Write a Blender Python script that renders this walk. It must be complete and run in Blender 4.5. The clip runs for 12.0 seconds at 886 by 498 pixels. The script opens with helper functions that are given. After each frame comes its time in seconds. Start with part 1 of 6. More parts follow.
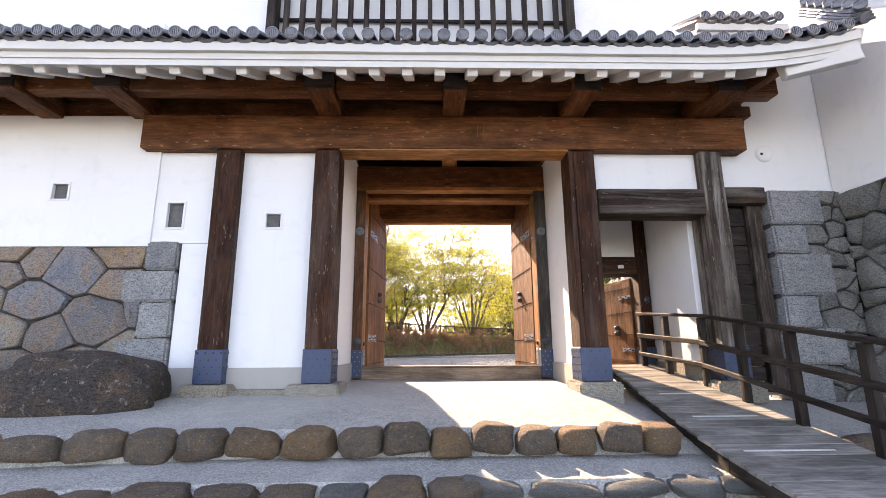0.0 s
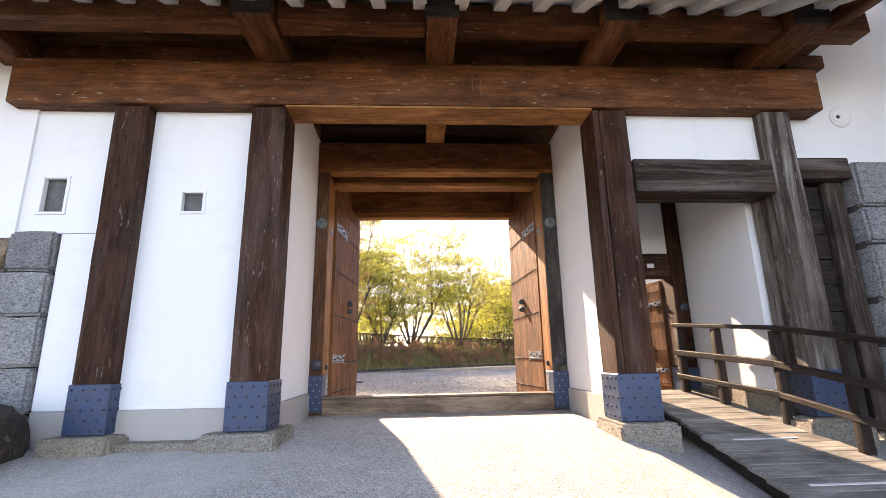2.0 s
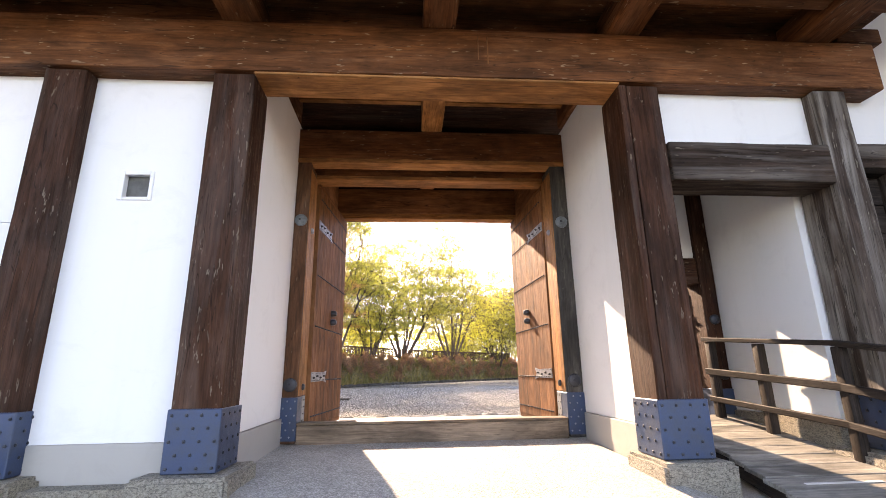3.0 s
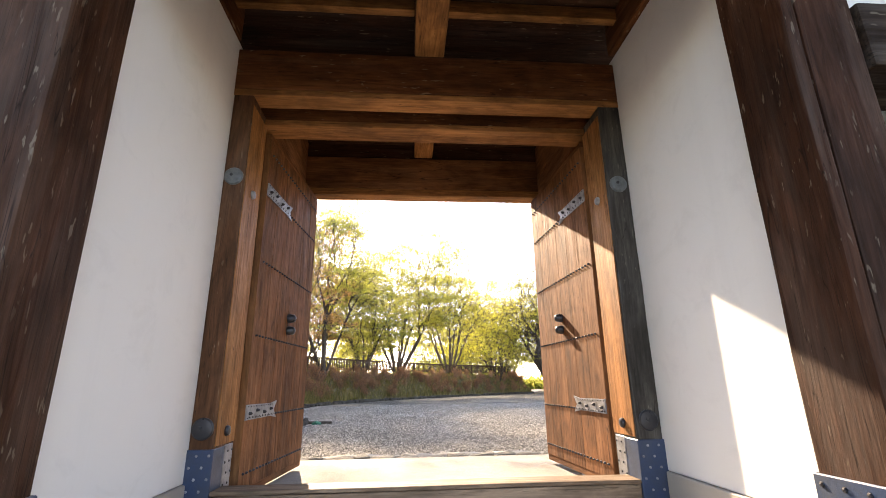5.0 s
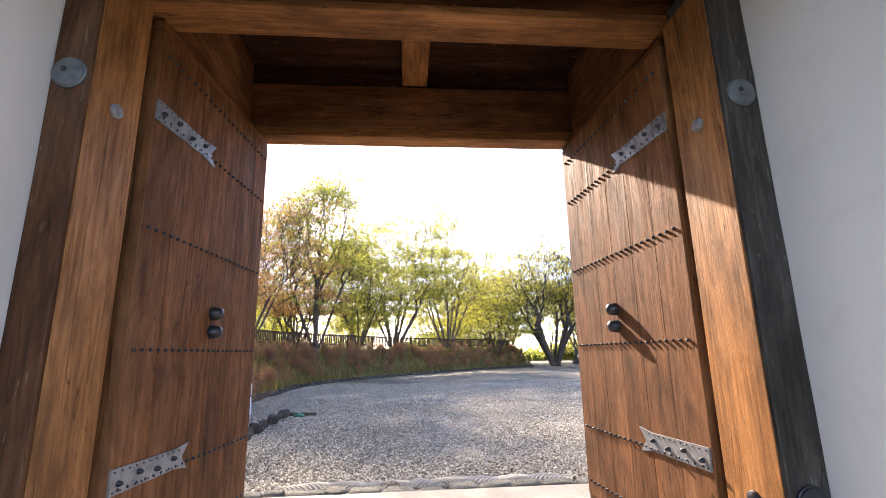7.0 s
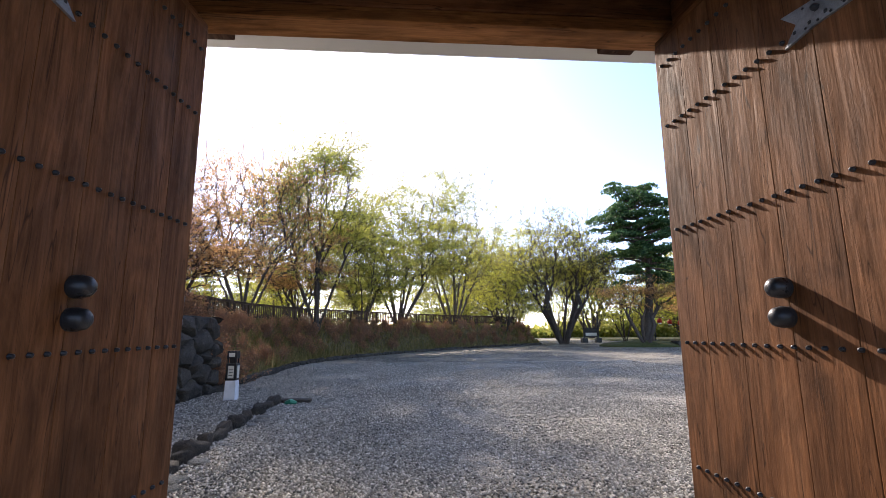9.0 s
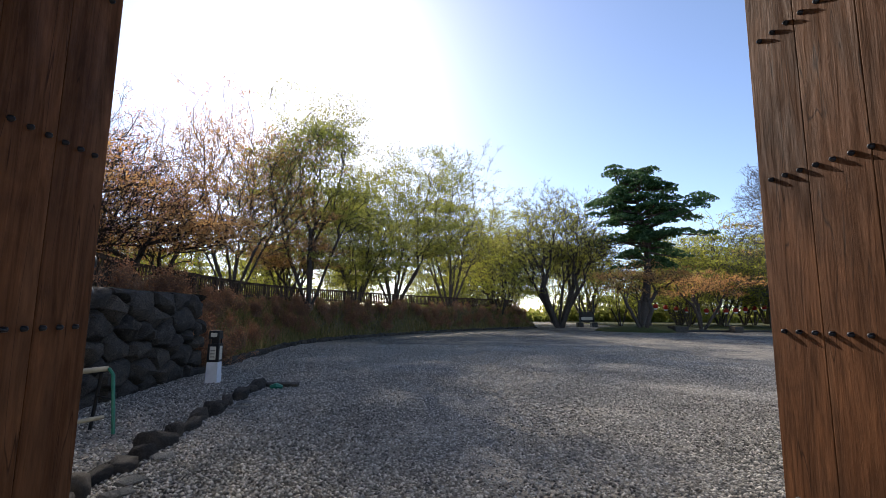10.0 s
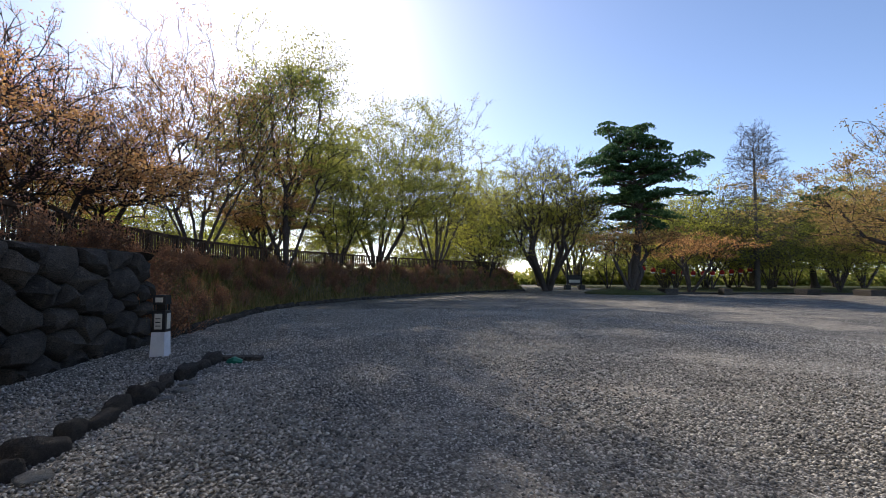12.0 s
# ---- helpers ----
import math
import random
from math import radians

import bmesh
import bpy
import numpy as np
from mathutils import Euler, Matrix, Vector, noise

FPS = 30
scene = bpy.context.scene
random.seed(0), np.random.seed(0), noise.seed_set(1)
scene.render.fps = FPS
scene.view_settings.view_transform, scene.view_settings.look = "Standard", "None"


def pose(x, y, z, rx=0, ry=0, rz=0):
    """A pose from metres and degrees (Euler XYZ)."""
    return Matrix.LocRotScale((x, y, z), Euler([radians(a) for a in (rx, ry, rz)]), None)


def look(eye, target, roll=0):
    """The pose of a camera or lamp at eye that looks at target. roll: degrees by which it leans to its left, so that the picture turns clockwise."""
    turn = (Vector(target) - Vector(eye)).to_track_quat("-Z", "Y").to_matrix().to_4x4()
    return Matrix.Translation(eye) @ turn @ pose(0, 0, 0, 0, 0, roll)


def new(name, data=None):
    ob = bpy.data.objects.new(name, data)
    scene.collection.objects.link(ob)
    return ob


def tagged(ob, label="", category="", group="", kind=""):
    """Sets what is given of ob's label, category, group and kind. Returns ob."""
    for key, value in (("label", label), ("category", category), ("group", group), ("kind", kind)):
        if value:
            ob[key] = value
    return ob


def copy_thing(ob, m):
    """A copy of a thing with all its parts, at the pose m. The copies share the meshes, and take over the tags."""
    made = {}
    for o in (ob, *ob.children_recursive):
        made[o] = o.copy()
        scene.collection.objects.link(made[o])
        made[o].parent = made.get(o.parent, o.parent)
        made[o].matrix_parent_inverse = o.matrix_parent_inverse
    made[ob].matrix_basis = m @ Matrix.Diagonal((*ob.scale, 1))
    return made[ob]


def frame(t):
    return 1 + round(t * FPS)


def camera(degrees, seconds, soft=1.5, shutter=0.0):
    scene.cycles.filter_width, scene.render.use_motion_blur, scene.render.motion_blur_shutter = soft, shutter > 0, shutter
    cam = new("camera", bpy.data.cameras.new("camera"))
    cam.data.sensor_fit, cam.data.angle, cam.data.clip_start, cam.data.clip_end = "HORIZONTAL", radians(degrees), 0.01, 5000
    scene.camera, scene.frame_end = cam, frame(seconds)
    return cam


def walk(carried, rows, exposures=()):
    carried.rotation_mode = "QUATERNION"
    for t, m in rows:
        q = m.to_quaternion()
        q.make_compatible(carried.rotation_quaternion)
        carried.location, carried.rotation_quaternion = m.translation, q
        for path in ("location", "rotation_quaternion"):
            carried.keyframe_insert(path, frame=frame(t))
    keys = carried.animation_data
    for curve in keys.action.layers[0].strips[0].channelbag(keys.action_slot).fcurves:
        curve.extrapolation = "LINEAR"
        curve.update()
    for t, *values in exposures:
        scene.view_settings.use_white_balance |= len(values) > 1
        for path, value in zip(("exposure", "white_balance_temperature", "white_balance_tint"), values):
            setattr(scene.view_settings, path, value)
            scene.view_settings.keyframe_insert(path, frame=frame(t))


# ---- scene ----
cam = camera(87.2, 12.0, soft=0.85)
METRES, EYE, TILT, LEAN, TURN = 9.9, 1.5, 0.0, 0.0, -1.4
ROWS = [
    (0.0, 0.0, 0.0, 0.0, 0.07, 12.09, 0.35),
    (0.5, -0.0016, 0.0456, 0.0039, -0.11, 11.57, 1.15),
    (1.0, 0.002, 0.0894, 0.009, -0.49, 11.92, 0.92),
    (1.5, 0.0009, 0.1325, 0.0137, -0.88, 12.38, 0.89),
    (2.0, 0.0032, 0.175, 0.0178, -1.43, 13.25, 1.03),
    (2.5, 0.001, 0.2185, 0.0222, -1.65, 14.12, 0.62),
    (3.0, -0.0015, 0.2602, 0.0237, -2.57, 14.82, 0.84),
    (5.0, 0.0027, 0.4532, 0.0406, -2.99, 16.2, 0.73),
    (5.5, 0.0025, 0.4938, 0.0478, -2.8, 16.2, 0.57),
    (6.0, 0.0058, 0.5383, 0.063, -3.28, 16.51, 0.04),
    (6.5, 0.0055, 0.5784, 0.0742, -3.52, 14.45, 0.48),
    (7.0, 0.0093, 0.6135, 0.0781, -3.26, 12.72, 1.07),
    (9.0, 0.002, 0.762, 0.0916, -2.75, 9.77, 0.29),
    (9.5, 0.0022, 0.802, 0.0909, -3.34, 9.06, -0.22),
    (10.0, -0.0018, 0.8356, 0.0903, -3.45, 7.64, -0.55),
    (10.5, -0.0019, 0.8613, 0.0883, -4.5, 6.6, -0.55),
    (11.0, 0.0003, 0.9051, 0.0916, -4.37, 6.82, -0.81),
    (11.5, -0.0023, 0.945, 0.0857, -4.68, 4.99, -0.98),
    (12.0, -0.0034, 0.9897, 0.0839, -5.34, 3.21, -0.41),
]
EXPOSURES = [(0.0, 2.75, 9700, 27), (1.5, 2.75, 9400, 26), (3.0, 2.9, 9600, 26), (5.0, 2.7, 9500, 20), (6.0, 2.6, 9100, 20), (7.0, 2.55, 7900, 20), (8.8, 1.8, 7200, 18), (9.5, 1.1, 6900, 17), (10.0, 0.75, 6900, 14), (11.0, 0.45, 6750, 13), (12.0, 0.6, 6800, 14)]
walk(cam, [(t, pose(0, 0, EYE, TILT, LEAN, TURN) @ pose(METRES * x, METRES * y, METRES * z, 90 + pitch, roll, yaw)) for t, x, y, z, yaw, pitch, roll in ROWS], EXPOSURES)

# ---- daylight ----
SUN_UP, SUN_LEFT = 29.8, 13.5
world = bpy.data.worlds.new("sky")
scene.world = world
world.use_nodes = True
sky = world.node_tree.nodes.new("ShaderNodeTexSky")
sky.sky_type, sky.sun_disc = "NISHITA", False
sky.sun_elevation, sky.sun_rotation = radians(SUN_UP), radians(-SUN_LEFT)
sky.air_density, sky.dust_density, sky.ozone_density = 0.7, 0.4, 3.0
world.node_tree.nodes["Background"].inputs[1].default_value = 0.15
world.node_tree.links.new(sky.outputs[0], world.node_tree.nodes["Background"].inputs[0])
SUN_WAY = Vector((-math.sin(radians(SUN_LEFT)) * math.cos(radians(SUN_UP)), math.cos(radians(SUN_LEFT)) * math.cos(radians(SUN_UP)), math.sin(radians(SUN_UP))))
sun = new("sun", bpy.data.lights.new("sun", "SUN"))
sun.data.energy, sun.data.angle, sun.data.color = 3.2, radians(0.55), (1.0, 0.94, 0.84)
sun.matrix_world = look(SUN_WAY * 60, (0, 0, 0))

# ---- materials ----


class Nodes:
    """A small wrapper that makes a node material step by step."""

    def __init__(self, name):
        self.mat = bpy.data.materials.new(name)
        self.mat.use_nodes = True
        self.tree = self.mat.node_tree
        self.bsdf = self.tree.nodes["Principled BSDF"]
        self.coord = self.tree.nodes.new("ShaderNodeTexCoord").outputs["Object"]

    def node(self, kind, **values):
        n = self.tree.nodes.new(kind)
        for key, v in values.items():
            n.inputs[key.replace("_", " ")].default_value = v
        return n

    def link(self, a, b):
        self.tree.links.new(a, b)

    def spread(self, scale, shift=None):
        m = self.node("ShaderNodeMapping", Scale=scale)
        self.link(self.coord, m.inputs["Vector"])
        if shift is not None:
            self.link(shift, m.inputs["Location"])
        return m.outputs[0]

    def random(self):
        return self.tree.nodes.new("ShaderNodeObjectInfo").outputs["Random"]

    def times(self, a, k):
        n = self.tree.nodes.new("ShaderNodeMath")
        n.operation = "MULTIPLY"
        n.inputs[1].default_value = k
        self.link(a, n.inputs[0])
        return n.outputs[0]

    def noise(self, vec, scale, detail=6.0, rough=0.6, distortion=0.0):
        n = self.node("ShaderNodeTexNoise", Scale=scale, Detail=detail, Roughness=rough, Distortion=distortion)
        self.link(vec, n.inputs["Vector"])
        return n.outputs[0]

    def ramp(self, fac, stops):
        n = self.tree.nodes.new("ShaderNodeValToRGB")
        els = n.color_ramp.elements
        while len(els) < len(stops):
            els.new(0.5)
        for e, (p, c) in zip(els, stops):
            e.position = p
            e.color = (*c, 1) if len(c) == 3 else c
        self.link(fac, n.inputs[0])
        return n.outputs[0]

    def mix(self, fac, a, b, how="MIX"):
        n = self.tree.nodes.new("ShaderNodeMix")
        n.data_type, n.blend_type = "RGBA", how
        for v, i in ((fac, 0), (a, 6), (b, 7)):
            if isinstance(v, (int, float)):
                n.inputs[i].default_value = v
            elif isinstance(v, tuple):
                n.inputs[i].default_value = (*v, 1)
            else:
                self.link(v, n.inputs[i])
        return n.outputs[2]

    def finish(self, color, rough=0.8, height=None, bump=0.3, distance=0.01, metal=0.0, spec=0.4):
        self.link(color, self.bsdf.inputs["Base Color"])
        if isinstance(rough, float):
            self.bsdf.inputs["Roughness"].default_value = rough
        else:
            self.link(rough, self.bsdf.inputs["Roughness"])
        self.bsdf.inputs["Metallic"].default_value = metal
        self.bsdf.inputs["Specular IOR Level"].default_value = spec
        if height is not None:
            b = self.node("ShaderNodeBump", Strength=bump, Distance=distance)
            self.link(height, b.inputs["Height"])
            self.link(b.outputs[0], self.bsdf.inputs["Normal"])
        return self.mat


def grey(v):
    return (v, v, v)


def scaled(c, k):
    return tuple(min(1.0, v * k) for v in c)


def wood(name, color, axis, rough=0.55, worn=0.5, cracks=True, fine=1.0, flecks=0.0, old=0.0):
    """Timber with the grain along one axis: growth lines, darker stains, worn pale streaks, short chips and drying cracks."""
    n = Nodes(name)
    k = "xyz".index(axis)

    def along(cross, length):
        v = [cross * fine] * 3
        v[k] = length
        return n.spread(tuple(v), r)

    r = n.times(n.random(), 37.0)
    grain = n.noise(along(22.0, 1.5), 1.0, 6.0, 0.62, 1.6)
    fibre = n.noise(along(95.0, 7.0), 1.0, 4.0, 0.65)
    streak = n.noise(along(6.0, 0.55), 1.0, 5.0, 0.6, 0.9)
    stain = n.noise(along(2.2, 1.0), 1.0, 6.0, 0.62, 0.5)
    c = n.ramp(grain, [(0.3, scaled(color, 0.6)), (0.45, scaled(color, 0.88)), (0.56, scaled(color, 1.12)), (0.72, scaled(color, 1.45))])
    c = n.mix(n.ramp(streak, [(0.5, grey(0)), (0.7, grey(worn))]), c, scaled((color[0] * 0.95 + 0.03, color[1] + 0.028, color[2] + 0.025), 1.6))
    c = n.mix(n.ramp(stain, [(0.34, grey(0.8)), (0.54, grey(0.0))]), c, scaled(color, 0.4))
    c = n.mix(0.28, c, n.ramp(fibre, [(0.34, grey(0.35)), (0.6, grey(1.0))]), "MULTIPLY")
    blotch = n.noise(along(5.5, 1.7), 1.0, 5.0, 0.62, 1.0)
    c = n.mix(0.75, c, n.ramp(blotch, [(0.32, grey(0.45)), (0.5, grey(0.85)), (0.62, grey(1.15))]), "MULTIPLY")
    if old:
        bare = n.noise(along(9.0, 0.45), 1.0, 5.0, 0.62, 0.6)
        where = n.noise(along(1.2, 0.8), 1.0, 3.0)
        f = n.mix(1.0, n.ramp(bare, [(0.46, grey(0)), (0.62, grey(old))]), n.ramp(where, [(0.38, grey(0)), (0.6, grey(1))]), "MULTIPLY")
        c = n.mix(f, c, (0.27, 0.245, 0.215))
    if flecks:
        chip = n.noise(along(48.0, 9.0), 1.0, 2.0, 0.5, 0.3)
        patch = n.noise(n.spread((1, 1, 1), r), 2.3, 3.0)
        f = n.mix(1.0, n.ramp(chip, [(0.66, grey(0)), (0.70, grey(flecks))]), n.ramp(patch, [(0.4, grey(0)), (0.56, grey(1))]), "MULTIPLY")
        c = n.mix(f, c, scaled((color[0] * 0.8 + 0.2, color[1] + 0.18, color[2] + 0.14), 1.0))
    if cracks:
        line = n.noise(along(13.0, 0.5), 1.0, 2.0, 0.5, 1.0)
        c = n.mix(n.ramp(line, [(0.492, grey(0)), (0.5, grey(0.8)), (0.508, grey(0))]), c, scaled(color, 0.15))
    return n.finish(c, n.ramp(grain, [(0.3, grey(rough + 0.2)), (0.7, grey(rough - 0.1))]), n.mix(0.4, grain, fibre), 0.8, 0.005, 0.0, 0.14)


def rough_stone(name, a, b, c, lichen=(0.5, 0.5, 0.45), amount=0.3, size=1.0):
    """Stone with patches of three colours, tool marks, fine speckles and pale lichen; every piece takes its own part of the pattern."""
    n = Nodes(name)
    r = n.random()
    vec = n.spread((1, 1, 1), n.times(r, 53.0))
    patch = n.noise(vec, 3.0 * size, 6.0, 0.62, 0.8)
    speck = n.noise(vec, 62.0 * size, 4.0, 0.8)
    spots = n.noise(vec, 13.0 * size, 6.0, 0.75, 0.3)
    chisel = n.noise(n.spread((1.0, 1.0, 2.6), n.times(r, 31.0)), 26.0 * size, 5.0, 0.7, 1.4)
    rust = n.noise(n.spread((1.4, 1.4, 0.8), n.times(r, 17.0)), 2.4 * size, 5.0, 0.6, 0.5)
    col = n.ramp(patch, [(0.34, a), (0.5, b), (0.66, c)])
    col = n.mix(0.6, col, n.ramp(r, [(0.0, a), (0.3, b), (0.5, scaled(a, 1.35)), (0.75, c), (1.0, scaled(a, 0.75))]))
    col = n.mix(n.ramp(rust, [(0.55, grey(0)), (0.7, grey(0.55))]), col, c)
    col = n.mix(n.ramp(chisel, [(0.40, grey(0.75)), (0.50, grey(0.0))]), col, scaled(a, 0.4))
    col = n.mix(n.ramp(spots, [(0.57, grey(0)), (0.66, grey(amount))]), col, lichen)
    col = n.mix(0.6, col, n.ramp(speck, [(0.36, grey(0.25)), (0.5, grey(0.85)), (0.62, grey(1.25))]), "MULTIPLY")
    return n.finish(col, 0.88, n.mix(0.3, n.mix(0.4, chisel, spots), speck), 1.0, 0.06, 0.0, 0.22)


def plaster(name, color=(0.72, 0.72, 0.71)):
    n = Nodes(name)
    big = n.noise(n.spread((0.6, 0.6, 0.35)), 1.4, 5.0)
    drip = n.noise(n.spread((5, 5, 0.35)), 1.0, 4.0)
    fine = n.noise(n.spread((1, 1, 1)), 90.0, 4.0, 0.7)
    c = n.mix(n.ramp(big, [(0.4, grey(0)), (0.7, grey(0.22))]), color, scaled(color, 0.88))
    smudge = n.noise(n.spread((1, 1, 1.3)), 2.6, 6.0, 0.7, 0.6)
    c = n.mix(n.ramp(smudge, [(0.54, grey(0)), (0.68, grey(0.3))]), c, scaled(color, 0.8))
    c = n.mix(n.ramp(drip, [(0.55, grey(0)), (0.75, grey(0.15))]), c, scaled(color, 0.75))
    return n.finish(c, 0.75, n.mix(0.25, big, fine), 0.16, 0.01, 0.0, 0.3)


def plain(name, color, rough=0.5, metal=0.0, wear=0.25, size=8.0, bump=0.2, other=None):
    """A painted or forged surface with soft blotches and fine grain."""
    n = Nodes(name)
    vec = n.spread((1, 1, 1), n.times(n.random(), 19.0))
    a = n.noise(vec, size, 5.0, 0.65)
    f = n.noise(vec, size * 14, 3.0, 0.7)
    c = n.mix(n.ramp(a, [(0.42, grey(0)), (0.7, grey(wear * 2))]), color, other or scaled(color, 0.55))
    c = n.mix(0.25, c, n.ramp(f, [(0.3, grey(0.5)), (0.7, grey(1.0))]), "MULTIPLY")
    return n.finish(c, n.ramp(a, [(0.35, grey(max(0.08, rough - 0.1))), (0.7, grey(min(1.0, rough + 0.15)))]), f, bump, 0.004, metal)


def gravel(name, tones, size=38.0, tint=(0.5, 0.47, 0.42), bump=0.9, patch=0.35, gap=0.9, lumps=1.0):
    """Loose stone chips: one tone a chip, dark gaps, broad worn and damp patches."""
    n = Nodes(name)
    vec = n.spread((1, 1, 1))
    v = n.node("ShaderNodeTexVoronoi", Scale=size)
    n.link(vec, v.inputs["Vector"])
    w = n.node("ShaderNodeTexVoronoi", Scale=size * 2.3)
    n.link(vec, w.inputs["Vector"])
    sep = n.tree.nodes.new("ShaderNodeSeparateColor")
    n.link(v.outputs["Color"], sep.inputs[0])
    c = n.ramp(sep.outputs[0], [(0.0, tones[0]), (0.4, tones[1]), (0.75, tones[2]), (1.0, tones[3])])
    c = n.mix(n.ramp(v.outputs["Distance"], [(0.2, grey(0.0)), (0.62, grey(gap))]), c, scaled(tones[0], 0.25))
    big = n.noise(vec, 0.45, 6.0, 0.6, 0.5)
    c = n.mix(n.ramp(big, [(0.42, grey(0)), (0.62, grey(patch))]), c, tint)
    for scale, low in ((2.2, 1.0 - 0.22 * lumps), (9.0, 1.0 - 0.4 * lumps)):
        lump = n.noise(vec, scale, 4.0, 0.65, 0.4)
        c = n.mix(1.0, c, n.ramp(lump, [(0.36, grey(low)), (0.5, grey(1.0 - 0.08 * lumps)), (0.62, grey(1.0 + 0.1 * lumps))]), "MULTIPLY")
    h = n.mix(0.4, v.outputs["Distance"], w.outputs["Distance"])
    inv = n.ramp(h, [(0.0, grey(1)), (0.8, grey(0))])
    return n.finish(c, 0.9, inv, bump, 0.02, 0.0, 0.25)


def leaf(name, a, b, c, through_=0.45, glow=2.0):
    """Thin leaves that let some light through; each tuft takes its own tone."""
    n = Nodes(name)
    g = n.tree.nodes.new("ShaderNodeNewGeometry").outputs["Random Per Island"]
    col = n.ramp(g, [(0.0, a), (0.5, b), (1.0, c)])
    n.finish(col, 0.6, None, spec=0.25)
    t = n.tree.nodes.new("ShaderNodeBsdfTranslucent")
    bright = n.tree.nodes.new("ShaderNodeHueSaturation")
    bright.inputs["Value"].default_value = glow
    n.link(col, bright.inputs["Color"])
    n.link(bright.outputs[0], t.inputs[0])
    m = n.tree.nodes.new("ShaderNodeMixShader")
    m.inputs[0].default_value = through_
    n.link(n.bsdf.outputs[0], m.inputs[1])
    n.link(t.outputs[0], m.inputs[2])
    n.link(m.outputs[0], n.tree.nodes["Material Output"].inputs[0])
    return n.mat


DARK = {a: wood("dark_timber_" + a, (0.052, 0.018, 0.008), a, 0.62, 0.5, True, 0.8, 0.45, 0.08) for a in "xyz"}
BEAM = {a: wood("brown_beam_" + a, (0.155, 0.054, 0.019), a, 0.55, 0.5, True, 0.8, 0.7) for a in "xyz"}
# brighter timber; on undersides and reveals its colour stands for light falling there
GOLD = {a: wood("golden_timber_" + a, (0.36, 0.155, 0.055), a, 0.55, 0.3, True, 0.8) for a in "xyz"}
WARM = {a: wood("door_timber_" + a, (0.2, 0.08, 0.031), a, 0.68, 0.45, True, 0.8) for a in "xyz"}
PALE = {a: wood("weathered_timber_" + a, (0.062, 0.042, 0.032), a, 0.7, 0.5, True, 0.9, 0.5, 0.85) for a in "xyz"}
SMOKED = {a: wood("smoked_timber_" + a, (0.036, 0.021, 0.014), a, 0.7, 0.5, True, 0.9, 0.4, 0.3) for a in "xyz"}
SLATE = wood("grey_stained_post_timber", (0.062, 0.056, 0.05), "z", 0.5, 0.4, True, 0.9, 0.3)
DECK = {a: wood("deck_timber_" + a, (0.27, 0.25, 0.215), a, 0.85, 0.3, False, 0.6) for a in "xyz"}
POST = wood("stained_post_timber", (0.1, 0.042, 0.02), "z", 0.5, 0.5, True, 0.8, 0.4)
SILL = wood("worn_sill_timber", (0.24, 0.165, 0.115), "x", 0.6, 0.35, True, 1.0)
RAIL = {a: wood("rail_timber_" + a, (0.036, 0.026, 0.021), a, 0.6, 0.4) for a in "xyz"}
PLASTER = plaster("white_plaster")
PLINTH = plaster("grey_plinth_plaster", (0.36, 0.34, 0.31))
# white plaster greyed in its colour for the weaker light under the eave
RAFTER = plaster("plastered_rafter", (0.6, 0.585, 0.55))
NAVY = plain("blue_black_iron", (0.028, 0.055, 0.115), 0.42, 0.15, 0.35, 6.0, 0.3, (0.05, 0.06, 0.075))
IRON = plain("grey_forged_iron", (0.30, 0.31, 0.33), 0.5, 0.5, 0.4, 10.0, 0.4, (0.13, 0.13, 0.14))
BOSS = plain("blue_grey_iron_boss", (0.15, 0.17, 0.18), 0.4, 0.3, 0.4, 14.0, 0.4, (0.06, 0.07, 0.075))
KNOB = plain("dark_iron_boss", (0.05, 0.052, 0.06), 0.35, 0.6, 0.3, 12.0, 0.3)
TILE = plain("smoked_roof_tile", (0.075, 0.08, 0.09), 0.42, 0.15, 0.4, 5.0, 0.25, (0.16, 0.165, 0.17))
TILE_FACE = plain("pale_tile_face", (0.22, 0.225, 0.23), 0.5, 0.1, 0.4, 12.0, 0.3, (0.1, 0.1, 0.11))
MASONRY = rough_stone("castle_stone", (0.17, 0.2, 0.25), (0.44, 0.385, 0.3), (0.5, 0.28, 0.13))
GRANITE = rough_stone("dressed_granite", (0.27, 0.28, 0.285), (0.38, 0.385, 0.38), (0.48, 0.475, 0.455), (0.55, 0.55, 0.52), 0.3, 0.8)
MOSSY = rough_stone("mossy_grey_stone", (0.18, 0.185, 0.17), (0.29, 0.29, 0.265), (0.38, 0.365, 0.33), (0.42, 0.44, 0.4), 0.45)
BOULDER = rough_stone("brown_boulder", (0.15, 0.12, 0.1), (0.29, 0.22, 0.16), (0.42, 0.23, 0.1), (0.55, 0.5, 0.42), 0.6)
DARKROCK = rough_stone("dark_boulder", (0.06, 0.052, 0.047), (0.11, 0.085, 0.065), (0.28, 0.15, 0.07), (0.42, 0.39, 0.34), 0.6, 0.8)
PALESTONE = rough_stone("pale_footing_stone", (0.34, 0.31, 0.26), (0.42, 0.37, 0.29), (0.46, 0.39, 0.29), (0.5, 0.47, 0.4), 0.15)
JOINT = plain("dark_joint_fill", (0.06, 0.055, 0.05), 0.95, 0.0, 0.3, 9.0, 0.6)
GRAVEL = gravel("grey_gravel", ((0.12, 0.115, 0.105), (0.36, 0.34, 0.295), (0.53, 0.5, 0.44), (0.7, 0.665, 0.6)), 36.0, (0.5, 0.435, 0.34), 0.9, 0.5)
